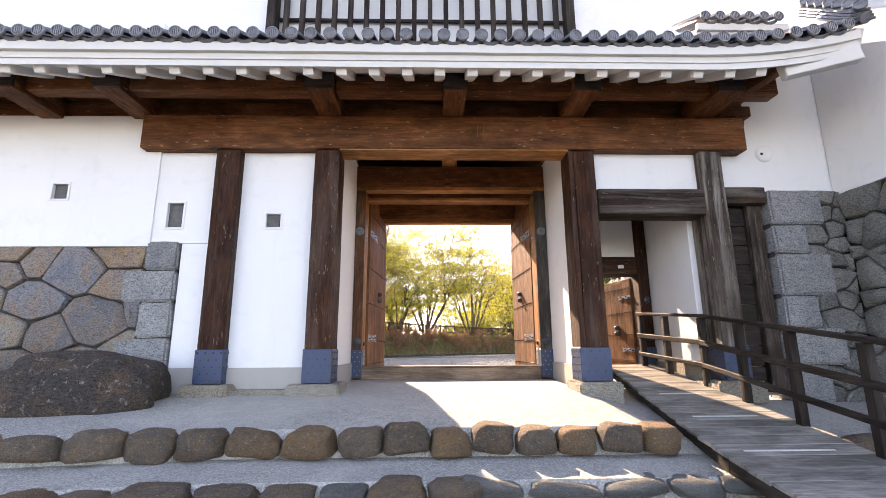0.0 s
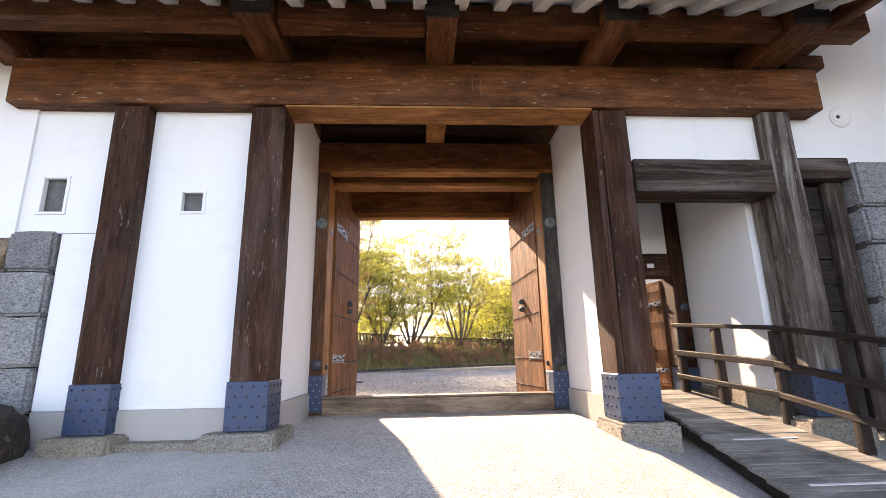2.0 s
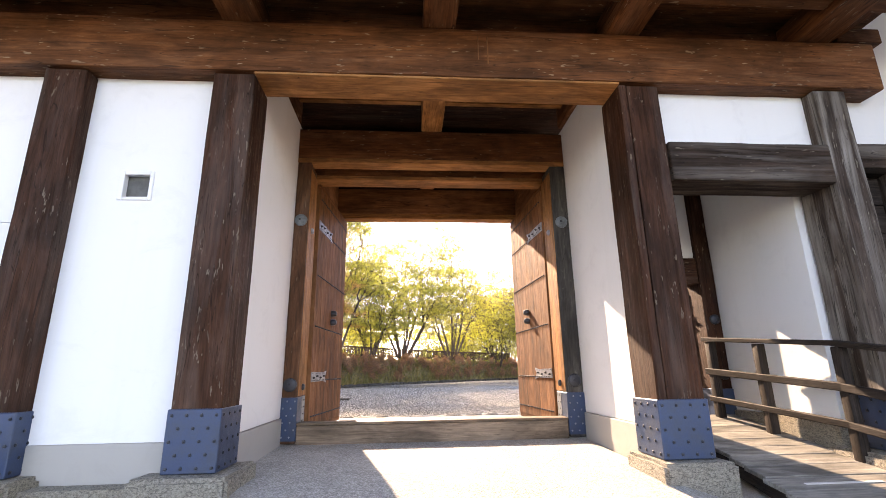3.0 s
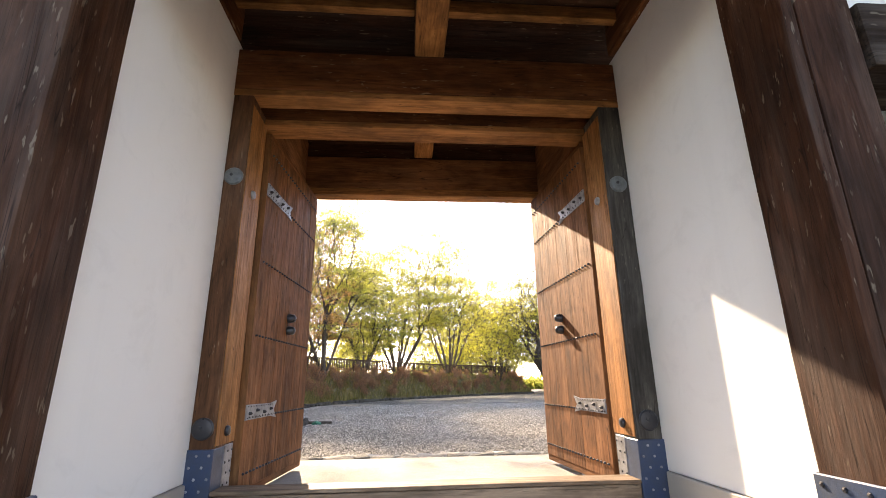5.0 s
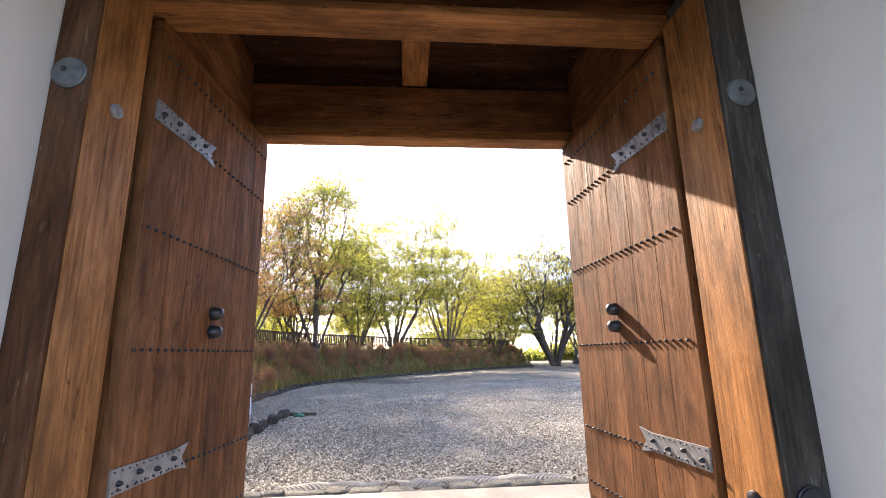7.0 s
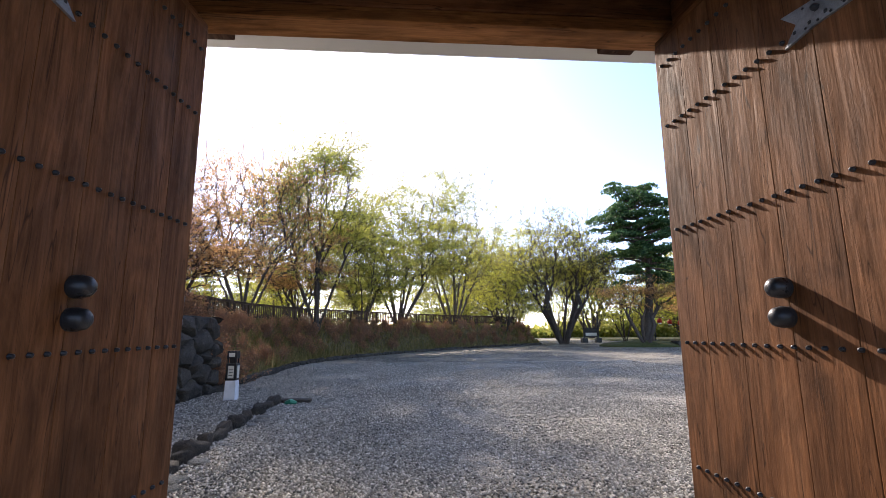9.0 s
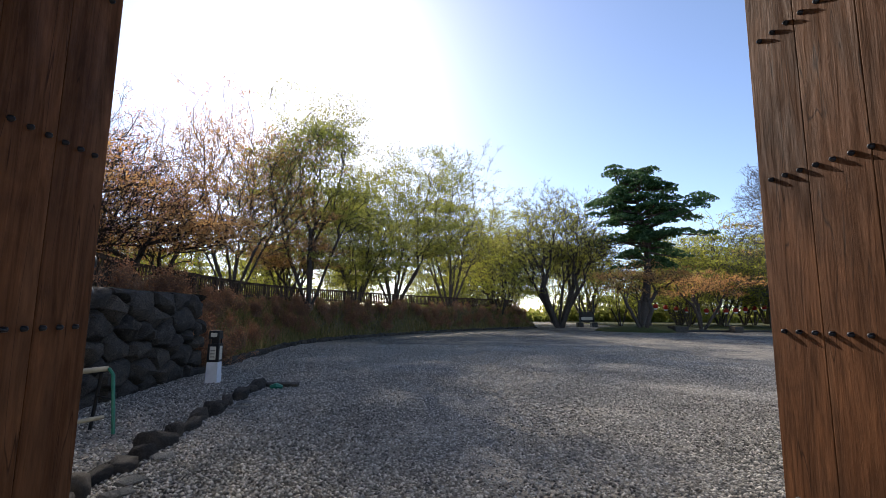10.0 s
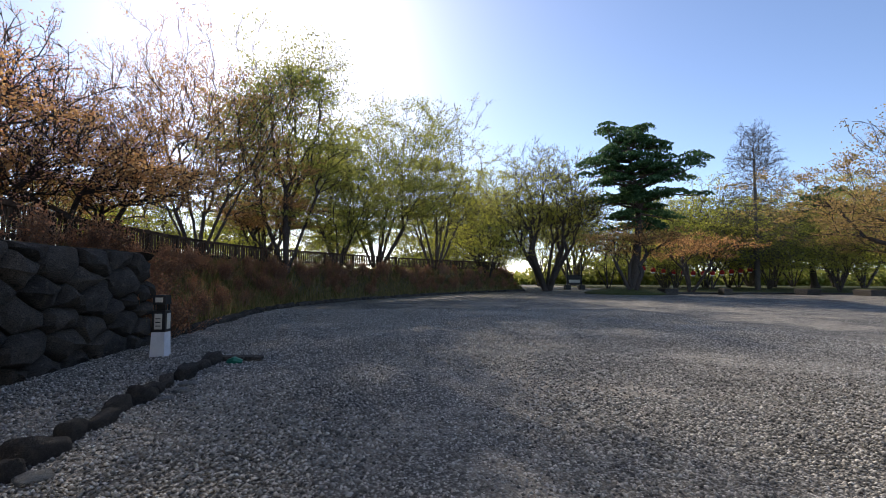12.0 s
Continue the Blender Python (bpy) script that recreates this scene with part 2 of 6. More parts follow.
GRIT = gravel("packed_fine_grit", ((0.3, 0.287, 0.255), (0.45, 0.433, 0.388), (0.54, 0.518, 0.467), (0.63, 0.607, 0.555)), 80.0, (0.52, 0.495, 0.44), 0.5, 0.5, 0.35, 0.2)
SLAB = gravel("washed_concrete", ((0.24, 0.23, 0.21), (0.32, 0.305, 0.28), (0.38, 0.36, 0.325), (0.43, 0.41, 0.38)), 130.0, (0.38, 0.355, 0.31), 0.2, 0.5, 0.4, 0.2)

# ---- building helpers ----
BASE = {}


def thing(name, base=(0, 0, 0), label="", category="", group="", kind=""):
    """An Empty at the base of a thing; its parts are given in world places."""
    e = new(name)
    e.empty_display_size = 0.1
    e.location = base
    BASE[e.name] = Vector(base)
    return tagged(e, label, category, group, kind)


def mesh_of(name, bm, material, smooth=None):
    me = bpy.data.meshes.new(name)
    bmesh.ops.recalc_face_normals(bm, faces=bm.faces)
    bm.to_mesh(me)
    bm.free()
    for m in (material if isinstance(material, (list, tuple)) else [material]):
        me.materials.append(m)
    if smooth:
        me.shade_smooth()
        if smooth < 3.0:
            me.set_sharp_from_angle(angle=smooth)
    return me


def part(name, bm, material, parent, label="", smooth=None, kind=""):
    """Links a bmesh, given in world places, as one mesh object under a thing or a part."""
    root = parent
    while root.parent:
        root = root.parent
    bmesh.ops.translate(bm, verts=bm.verts, vec=-BASE.get(root.name, Vector()))
    ob = new(name, mesh_of(name, bm, material, smooth))
    ob.parent = parent
    return tagged(ob, label, kind=kind)


def solid(name, bm, material, label="", category="", group="", kind="", smooth=None):
    """One mesh as a top-level thing."""
    return tagged(new(name, mesh_of(name, bm, material, smooth)), label, category, group, kind)


def piece(name, mesh, parent, m):
    """A piece that shares its mesh with its like."""
    ob = new(name, mesh)
    ob.parent = parent
    ob.matrix_local = m
    return ob


def box(x0, x1, y0, y1, z0, z1, bevel=0.0, bm=None, seg=1):
    """A box, its edges rounded by bevel."""
    out = bm or bmesh.new()
    tmp = bmesh.new() if bm and bevel else out
    vs = [tmp.verts.new((x, y, z)) for x in (x0, x1) for y in (y0, y1) for z in (z0, z1)]
    for f in ((0, 1, 3, 2), (4, 6, 7, 5), (0, 4, 5, 1), (2, 3, 7, 6), (0, 2, 6, 4), (1, 5, 7, 3)):
        tmp.faces.new([vs[i] for i in f])
    if bevel:
        bmesh.ops.bevel(tmp, geom=list(tmp.edges), offset=bevel, segments=seg, affect="EDGES", profile=0.6)
    if tmp is not out:
        merge(out, tmp)
    return out


def merge(bm, other, m=None):
    if m is not None:
        other.transform(m)
    me = bpy.data.meshes.new("tmp")
    other.to_mesh(me)
    other.free()
    bm.from_mesh(me)
    bpy.data.meshes.remove(me)
    return bm


def timber(x0, x1, y0, y1, z0, z1, bevel=0.012, wobble=0.004, seed=0):
    """A hewn beam or post: many rings along its longest side, edges worn unevenly."""
    bm = box(x0, x1, y0, y1, z0, z1)
    size = (x1 - x0, y1 - y0, z1 - z0)
    k = size.index(max(size))
    cuts = max(2, int(size[k] / 0.35))
    along = [e for e in bm.edges if abs((e.verts[0].co - e.verts[1].co)[k]) > size[k] * 0.9]
    bmesh.ops.subdivide_edges(bm, edges=along, cuts=cuts)
    edges = [e for e in bm.edges if len(e.link_faces) == 2 and e.calc_face_angle(0) > 0.5]
    bmesh.ops.bevel(bm, geom=edges, offset=bevel, segments=2, affect="EDGES", profile=0.55)
    rnd = random.Random(seed * 7 + int(x0 * 100) + int(z0 * 10))
    o = Vector((rnd.random() * 50, rnd.random() * 50, rnd.random() * 50))
    for v in bm.verts:
        d = noise.noise_vector(v.co * 2.2 + o) * wobble
        d[k] = 0
        v.co += d
    return bm


def disc(center, axis, r, depth, seg=24, dome=0.0, ring=0.0):
    """A round plate or domed boss, standing off along axis."""
    bm = bmesh.new()
    rows = [(r, 0.0), (r, depth * 0.8), (r * 0.94, depth)]
    if ring:
        rows += [(r * 0.8, depth), (r * 0.76, depth - ring)]
    if dome:
        rows += [(r * math.cos(a), depth + dome * math.sin(a)) for a in (0.5, 0.9, 1.25)]
    rings = [[bm.verts.new((q * math.cos(2 * math.pi * i / seg), q * math.sin(2 * math.pi * i / seg), h)) for i in range(seg)] for q, h in rows]
    for a, b in zip(rings, rings[1:]):
        for i in range(seg):
            bm.faces.new((a[i], a[(i + 1) % seg], b[(i + 1) % seg], b[i]))
    bm.faces.new(rings[-1])
    bm.faces.new(rings[0][::-1])
    turn = Vector(axis).to_track_quat("Z", "Y").to_matrix().to_4x4()
    bm.transform(Matrix.Translation(center) @ turn)
    return bm


def stud(r, h):
    """A small forged nail head, standing along z."""
    bm = bmesh.new()
    low = [bm.verts.new((r * math.cos(i * math.pi / 3), r * math.sin(i * math.pi / 3), -0.002)) for i in range(6)]
    mid = [bm.verts.new((r * 0.8 * math.cos(i * math.pi / 3), r * 0.8 * math.sin(i * math.pi / 3), h * 0.65)) for i in range(6)]
    top = bm.verts.new((0, 0, h))
    for i in range(6):
        j = (i + 1) % 6
        bm.faces.new((low[i], low[j], mid[j], mid[i]))
        bm.faces.new((mid[i], mid[j], top))
    return bm


def rivets(places, axis, r=0.012, h=0.01):
    """Rivet heads at the given places, in one bmesh."""
    turn = Vector(axis).to_track_quat("Z", "Y").to_matrix().to_4x4()
    bm = bmesh.new()
    for p in places:
        merge(bm, stud(r, h), Matrix.Translation(p) @ turn)
    return bm


def tube(points, radius, sides=8, bm=None, cap=True):
    """A round bar through the points; radius is one number or one a point."""
    bm = bm or bmesh.new()
    pts = [Vector(p) for p in points]
    rr = radius if isinstance(radius, (list, tuple)) else [radius] * len(pts)
    rings = []
    for i, p in enumerate(pts):
        d = (pts[min(i + 1, len(pts) - 1)] - pts[max(i - 1, 0)]).normalized()
        u = d.orthogonal().normalized() if abs(d.z) > 0.9 else d.cross(Vector((0, 0, 1))).normalized()
        w = d.cross(u)
        rings.append([bm.verts.new(p + (u * math.cos(2 * math.pi * k / sides) + w * math.sin(2 * math.pi * k / sides)) * rr[i]) for k in range(sides)])
    for a, b in zip(rings, rings[1:]):
        for k in range(sides):
            bm.faces.new((a[k], a[(k + 1) % sides], b[(k + 1) % sides], b[k]))
    if cap:
        bm.faces.new(rings[0][::-1])
        bm.faces.new(rings[-1])
    return bm


def bar(a, b, w, h, bevel=0.006):
    """A squared bar from a to b, w wide and h high."""
    a, b = Vector(a), Vector(b)
    n = (b - a).length
    bm = box(-w / 2, w / 2, 0, n, -h / 2, h / 2, bevel)
    d = (b - a).normalized()
    side = d.cross(Vector((0, 0, 1))).normalized() if abs(d.z) < 0.99 else Vector((1, 0, 0))
    up = side.cross(d)
    m = Matrix((side, d, up)).transposed().to_4x4()
    bm.transform(Matrix.Translation(a) @ m)
    return bm


# ---- ground ----
PROFILE = [(-400, 0.0), (0.0, 0.0), (2.6, 0.2), (3.93, 0.33), (4.02, 0.47), (4.62, 0.52), (4.72, 0.76), (6.2, 0.94), (8.0, 0.99), (10.9, 0.95), (11.0, 0.93), (400, 0.93)]


def ground_z(y):
    for (a, za), (b, zb) in zip(PROFILE, PROFILE[1:]):
        if a <= y <= b:
            return za + (zb - za) * (y - a) / (b - a)
    return 0.93


def bend(x):
    """How far the rows of step stones swing towards the approach on their far left."""
    return -0.09 * max(0.0, -x - 1.6) ** 1.35


def ground():
    xs = [-400, -120, -40, -20] + [-12 + i * 0.5 for i in range(49)] + [20, 40, 60, 120, 400]
    ys = [-400, -120, -30, -8, -3, -1.2] + [0, 1, 2, 2.6, 3.2, 3.6, 3.93, 4.02, 4.3, 4.62, 4.72, 5.1, 5.6, 6.2, 7, 8, 9, 10, 10.9, 11.0] + [11.5 + i * 0.75 for i in range(26)] + [34, 40, 48, 60, 80, 120, 400]
    bm = bmesh.new()
    rows = []
    for y in ys:
        row = []
        for x in xs:
            yy = y + (bend(x) if 3.0 < y < 5.2 and -8 < x < 3 else 0)
            z = ground_z(y)
            if y > 11.2 or y < 3:
                z += 0.018 * noise.noise(Vector((x * 0.5, y * 0.5, 3)))
            if 4.65 < y < 8.3 and x > 2:
                z -= 0.16 * min(1.0, (x - 2.0) / 0.5)
            row.append(bm.verts.new((x, yy, z)))
        rows.append(row)
    for j in range(len(ys) - 1):
        for i in range(len(xs) - 1):
            f = bm.faces.new((rows[j][i], rows[j][i + 1], rows[j + 1][i + 1], rows[j + 1][i]))
            f.material_index = 1 if 3.9 < ys[j] < 8.6 else 0
    return solid("ground", bm, [GRAVEL, GRIT], "grey gravel and packed grit forecourt", "ground", kind="structure", smooth=0.3)


ground()
bm = box(-1.4, 2.07, 8.32, 10.88, 0.80, 1.015, 0.01)
solid("floor", bm, SLAB, "pale washed concrete slab inside the gateway", "floor", kind="structure")

# ---- front of the gate: pillars, beams and plaster ----
FRONT = 6.22


def pillar(x0, x1, wood_, label, seam=0.0):
    p = thing("gate_pillar", ((x0 + x1) / 2, FRONT + 0.19, 1.07), label, "pillar", "pillars of the gate front")
    cut = x0 + (x1 - x0) * seam
    for i, (a, b) in enumerate(((x0, cut - 0.003), (cut + 0.003, x1)) if seam else ((x0, x1),)):
        part("shaft", timber(a, b, FRONT + 0.003 * i, FRONT + 0.39, 1.07, 4.28, 0.013, 0.006, int(x0 * 9) + i), wood_, p, smooth=0.3)
    shoe = part("iron_shoe", box(x0 - 0.014, x1 + 0.014, FRONT - 0.014, FRONT + 0.404, 1.075, 1.505, 0.006), NAVY, p, "blue-black iron shoe plate")
    ps = [(x0 + 0.02 + (x1 - x0 - 0.04) * i / 6, FRONT - 0.014, 1.11 + j * 0.088) for j in range(5) for i in range(7) if (i + j) % 2 == 0]
    part("rivet_field", rivets(ps, (0, -1, 0), 0.014, 0.01), KNOB, shoe, "rows of small rivet heads", kind="stuff")
    for x, s in ((x0 - 0.014, -1), (x1 + 0.014, 1)):
        ps = [(x, FRONT + 0.03 + 0.055 * i, 1.11 + j * 0.088) for j in range(5) for i in range(7) if (i + j) % 2 == 0]
        part("rivet_field", rivets(ps, (s, 0, 0), 0.014, 0.01), KNOB, shoe, kind="stuff")
    return p


pillar(-3.04, -2.70, DARK["z"], "dark brown squared timber pillar with an iron shoe")
pillar(-1.66, -1.31, DARK["z"], "dark brown squared timber pillar with an iron shoe")
pillar(1.96, 2.34, DARK["z"], "dark brown squared timber pillar with an iron shoe", 0.2)
pillar(3.87, 4.19, PALE["z"], "grey weathered timber pillar with an iron shoe")


def footing(x0, x1, y0, y1, z0, z1, label, seed):
    """A rough pale stone block under a pillar."""
    bm = box(x0, x1, y0, y1, z0, z1)
    bmesh.ops.subdivide_edges(bm, edges=list(bm.edges), cuts=4, use_grid_fill=True)
    bmesh.ops.bevel(bm, geom=[e for e in bm.edges if e.calc_face_angle(0) > 0.5], offset=0.025, segments=2, affect="EDGES")
    for v in bm.verts:
        v.co += noise.noise_vector(v.co * 3.1 + Vector((seed, 0, 0))) * 0.022 * (1 if v.co.z < z1 - 0.02 else 0.3)
    return solid("footing_stone", bm, PALESTONE, label, "footing stone", "footing stones of the pillars", smooth=0.7)


for i, (a, b) in enumerate(((-3.16, -2.56), (-1.84, -1.17), (1.88, 2.44), (3.68, 4.3))):
    footing(a, b, 6.08, 6.72, 0.80, 1.068, "rough pale stone block under a timber pillar", i)

lintel = thing("lintel_beam", (0.23, 6.36, 4.28), "massive dark brown lintel beam across the pillars", "beam")
part("beam", timber(-4.10, 4.57, 6.17, 6.56, 4.285, 4.79, 0.02, 0.008, 3), BEAM["x"], lintel, smooth=0.3)
# added strip: ground bounce on the underside is put into its golden colour
part("soffit_board", box(-1.305, 1.955, 6.185, 6.545, 4.262, 4.284, 0.004), GOLD["x"], lintel, "underside painted golden for bounced light")
part("scar", box(0.74, 0.752, 6.1655, 6.18, 4.42, 4.70, 0.002), WARM["z"], lintel, "pale vertical scar in the timber")
part("scar", box(0.655, 0.664, 6.1655, 6.18, 4.46, 4.71, 0.002), WARM["z"], lintel)
beam2 = thing("upper_beam", (0, 6.45, 4.79), "dark brown recessed beam above the lintel", "beam")
part("beam", timber(-8.0, 4.75, 6.40, 6.62, 4.795, 5.2, 0.015, 0.006, 5), BEAM["x"], beam2, smooth=0.3)

for x, w in ((-6.6, 0.32), (-5.5, 0.32), (-4.16, 0.33), (-1.46, 0.34), (0.31, 0.30), (2.05, 0.32), (3.96, 0.34)):
    b = thing("bracket_beam", (x, 5.5, 4.79), "dark brown bracket beam carrying the eave", "bracket", "bracket beams under the eave")
    part("beam", timber(x - w / 2, x + w / 2, 5.48, 6.39, 4.795, 5.07, 0.014, 0.006, int(x * 7)), BEAM["y"], b, smooth=0.3)
    part("end_cap", box(x - w / 2 - 0.012, x + w / 2 + 0.012, 5.462, 5.50, 4.80, 5.085, 0.006), RAIL["x"], b, "blackened end of the beam")
purlin = thing("eave_purlin", (0, 5.7, 5.0), "dark brown purlin along the eave", "beam")
for i, (a, b) in enumerate(((-8, -6.77), (-6.43, -5.67), (-5.33, -4.33), (-3.99, -1.64), (-1.28, 0.155), (0.465, 1.885), (2.215, 3.785), (4.135, 4.72))):
    part("beam", timber(a, b, 5.64, 5.86, 4.86, 5.09, 0.012, 0.004, i), BEAM["x"], purlin, smooth=0.3)
part("board", box(-8, 4.7, 5.865, 6.39, 5.10, 5.13, 0.004), BEAM["x"], purlin, "dark board behind the purlin")
brace = thing("corner_brace", (4.4, 5.6, 4.9), "dark timber brace under the eave corner", "beam")
part("beam", bar((4.1, 6.3, 4.90), (4.52, 5.05, 5.02), 0.13, 0.16), BEAM["y"], brace)
part("stub", timber(4.25, 4.72, 6.2, 6.38, 4.83, 4.99, 0.01), BEAM["x"], brace)

side = thing("side_lintel", (3.05, 6.38, 3.32), "dark weathered lintel over the side passage", "beam")
part("beam", timber(2.345, 3.865, 6.19, 6.56, 3.325, 3.70, 0.018, 0.008, 11), SMOKED["x"], side, smooth=0.3)
side2 = thing("side_lintel", (4.6, 6.38, 3.55), "short dark weathered timber above the board panel", "beam")
part("beam", timber(4.195, 4.78, 6.24, 6.5, 3.50, 3.74, 0.014, 0.006, 12), SMOKED["x"], side2, smooth=0.3)


def wall(name, x0, x1, y0, y1, z0, z1, label="white plastered wall", material=None):
    return solid(name, box(x0, x1, y0, y1, z0, z1, 0.006), material or PLASTER, label, "wall", kind="structure")


def pierced(name, x0, x1, y0, y1, z0, z1, holes, label):
    """A wall with square holes through it; holes as x0, x1, z0, z1."""
    xs = sorted({x0, x1, *(v for h in holes for v in h[:2])})
    zs = sorted({z0, z1, *(v for h in holes for v in h[2:])})
    bm = bmesh.new()
    cells = {}
    for i in range(len(xs) - 1):
        for j in range(len(zs) - 1):
            mx, mz = (xs[i] + xs[i + 1]) / 2, (zs[j] + zs[j + 1]) / 2
            cells[i, j] = not any(h[0] < mx < h[1] and h[2] < mz < h[3] for h in holes)
    vs = {}

    def vert(i, j, y):
        if (i, j, y) not in vs:
            vs[i, j, y] = bm.verts.new((xs[i], y, zs[j]))
        return vs[i, j, y]

    for (i, j), full in cells.items():
        if not full:
            continue
        for y in (y0, y1):
            bm.faces.new([vert(i, j, y), vert(i + 1, j, y), vert(i + 1, j + 1, y), vert(i, j + 1, y)])
        for di, dj, p, q in ((-1, 0, (i, j), (i, j + 1)), (1, 0, (i + 1, j), (i + 1, j + 1)), (0, -1, (i, j), (i + 1, j)), (0, 1, (i, j + 1), (i + 1, j + 1))):
            if not cells.get((i + di, j + dj)):
                bm.faces.new([vert(*p, y0), vert(*q, y0), vert(*q, y1), vert(*p, y1)])
    return solid(name, bm, PLASTER, label, "wall", kind="structure")


LOOPS = [(-2.345, -2.115, 3.165, 3.385), (-3.72, -3.475, 3.165, 3.54)]
pierced("wall_front_middle", -2.71, -1.65, 6.36, 6.66, 1.27, 4.30, LOOPS[:1], "white plastered wall with a square loophole")
wall("wall_front_left_low", -3.455, -3.03, 6.36, 6.66, 1.27, 2.945)
pierced("wall_front_left", -3.9, -3.03, 6.36, 6.66, 2.95, 4.30, LOOPS[1:], "white plastered wall with a tall loophole")
WING = [(-5.33, -5.09, 3.57, 3.81)]
pierced("wall_wing_left", -9.0, -3.88, 6.33, 6.66, 2.9, 4.84, WING, "white plastered wing wall above the stonework")
wall("wall_front_right", 2.33, 3.88, 6.36, 6.66, 3.69, 4.30)
wall("wall_right_upper", 4.18, 6.1, 6.42, 6.66, 3.745, 6.1)
wall("plinth_middle", -2.71, -1.65, 6.35, 6.66, 0.85, 1.268, "low grey plinth under the plaster", PLINTH)
wall("plinth_left", -3.455, -3.03, 6.35, 6.66, 0.85, 1.268, "low grey plinth under the plaster", PLINTH)
wall("plinth_kerb_middle", -2.60, -1.82, 6.18, 6.35, 0.80, 1.0, "pale stone kerb at the wall foot", PALESTONE)


SHUTTER = plain("weathered_grey_shutter", (0.11, 0.108, 0.1), 0.6, 0.0, 0.4, 14.0, 0.3)


def loophole(x0, x1, z0, z1, y):
    """The dark board shutter set in a loophole, with a thin pale rim standing proud of the plaster."""
    w = thing("loophole_shutter", ((x0 + x1) / 2, y + 0.1, z0), "dark board shutter set in a white-rimmed plastered loophole", "shutter", "shutters of the loopholes")
    part("board", box(x0 + 0.004, x1 - 0.004, y + 0.05, y + 0.09, z0 + 0.004, z1 - 0.004, 0.003), SHUTTER, w)
    for a, b, c, d in ((x0 - 0.022, x0 + 0.016, z0 - 0.02, z1 + 0.02), (x1 - 0.012, x1 + 0.02, z0 - 0.02, z1 + 0.02)):
        part("rim", box(a, b, y - 0.012, y + 0.048, c, d, 0.004), PLASTER, w, "thin white plastered rim")
    for c, d in ((z0 - 0.02, z0 + 0.01), (z1 - 0.014, z1 + 0.02)):
        part("rim", box(x0 + 0.017, x1 - 0.013, y - 0.011, y + 0.047, c, d, 0.004), PLASTER, w)
    part("stile", bar((x1 - 0.03, y + 0.047, z0 + 0.012), (x1 - 0.03, y + 0.047, z1 - 0.016), 0.014, 0.012, 0.002), PALE["z"], w, "pale edge of the board")


for h, y in ((LOOPS[0], 6.36), (LOOPS[1], 6.36), (WING[0], 6.33)):
    loophole(*h, y)

WHITE_RIM = plain("white_port_rim", (0.8, 0.8, 0.8), 0.4, 0.0, 0.1, 9.0, 0.1)
# round plugged gun port with a bright rim, on the upper right wall
port = thing("gun_port", (4.98, 6.40, 4.3), "round plastered gun port with a small bright rim", "gun port")
part("plug", disc((4.98, 6.424, 4.33), (0, -1, 0), 0.13, 0.02, 28, 0.018), PLASTER, port, smooth=0.8)
part("rim", disc((4.93, 6.402, 4.315), (0, -1, 0), 0.055, 0.018, 18, 0.0, 0.008), WHITE_RIM, port, "bright round inner rim")
part("hole", disc((4.925, 6.386, 4.315), (0, -1, 0), 0.022, 0.006, 12), KNOB, port, "small dark hole")

# ---- the passage ----
wall("passage_wall_left", -1.62, -1.37, 6.62, 10.12, 1.27, 4.86, "white plastered passage wall")
wall("passage_wall_right", 2.07, 2.30, 6.62, 10.12, 1.27, 4.86, "white plastered passage wall")
wall("passage_plinth_left", -1.62, -1.345, 6.62, 8.08, 0.85, 1.268, "low grey plinth under the plaster", PLINTH)
wall("passage_plinth_right", 2.045, 2.30, 6.62, 8.08, 0.85, 1.268, "low grey plinth under the plaster", PLINTH)
solid("ceiling", box(-9, 5.75, 6.63, 10.2, 5.205, 5.3, 0.0), DARK["x"], "dark boarded ceiling of the gateway", "ceiling", kind="structure")
for x0, x1, n_ in ((-1.69, -1.37, 1), (2.04, 2.36, 2)):
    b = thing("wall_beam", ((x0 + x1) / 2, 7.3, 4.86), "dark beam along the top of the passage wall", "beam", "beams on the passage walls")
    part("beam", timber(x0 - 0.02, x1 + 0.02, 6.66, 8.08, 4.865, 5.2, 0.012, 0.004, n_), BEAM["y"], b, smooth=0.3)
j = thing("ceiling_joist", (0.33, 7.3, 4.8), "brown timber joist under the gateway ceiling", "joist", "joists of the gateway")
part("beam", timber(0.19, 0.46, 6.63, 8.11, 4.80, 5.15, 0.012, 0.004, 1), GOLD["y"], j, smooth=0.3)
j = thing("ceiling_joist", (0.35, 9.4, 4.5), "brown timber joist under the gateway ceiling", "joist", "joists of the gateway")
part("beam", timber(0.22, 0.46, 8.725, 10.12, 4.80, 4.99, 0.012, 0.004, 2), GOLD["y"], j, smooth=0.3)
for y in (7.2, 7.88):
    j = thing("ceiling_batten", (0.3, y, 5.1), "thin brown batten under the ceiling boards", "batten", "battens of the ceiling")
    part("batten", timber(-1.36, 0.185, y - 0.04, y + 0.04, 5.07, 5.195, 0.006, 0.003, 4), GOLD["x"], j)
    part("batten", timber(0.465, 2.03, y - 0.04, y + 0.04, 5.07, 5.195, 0.006, 0.003, 4), GOLD["x"], j)
l1 = thing("door_lintel", (0.33, 8.2, 4.34), "brown timber lintel above the gate doors", "beam")
part("beam", timber(-1.40, 2.07, 8.10, 8.31, 4.40, 4.80, 0.014, 0.006, 8), BEAM["x"], l1, smooth=0.3)
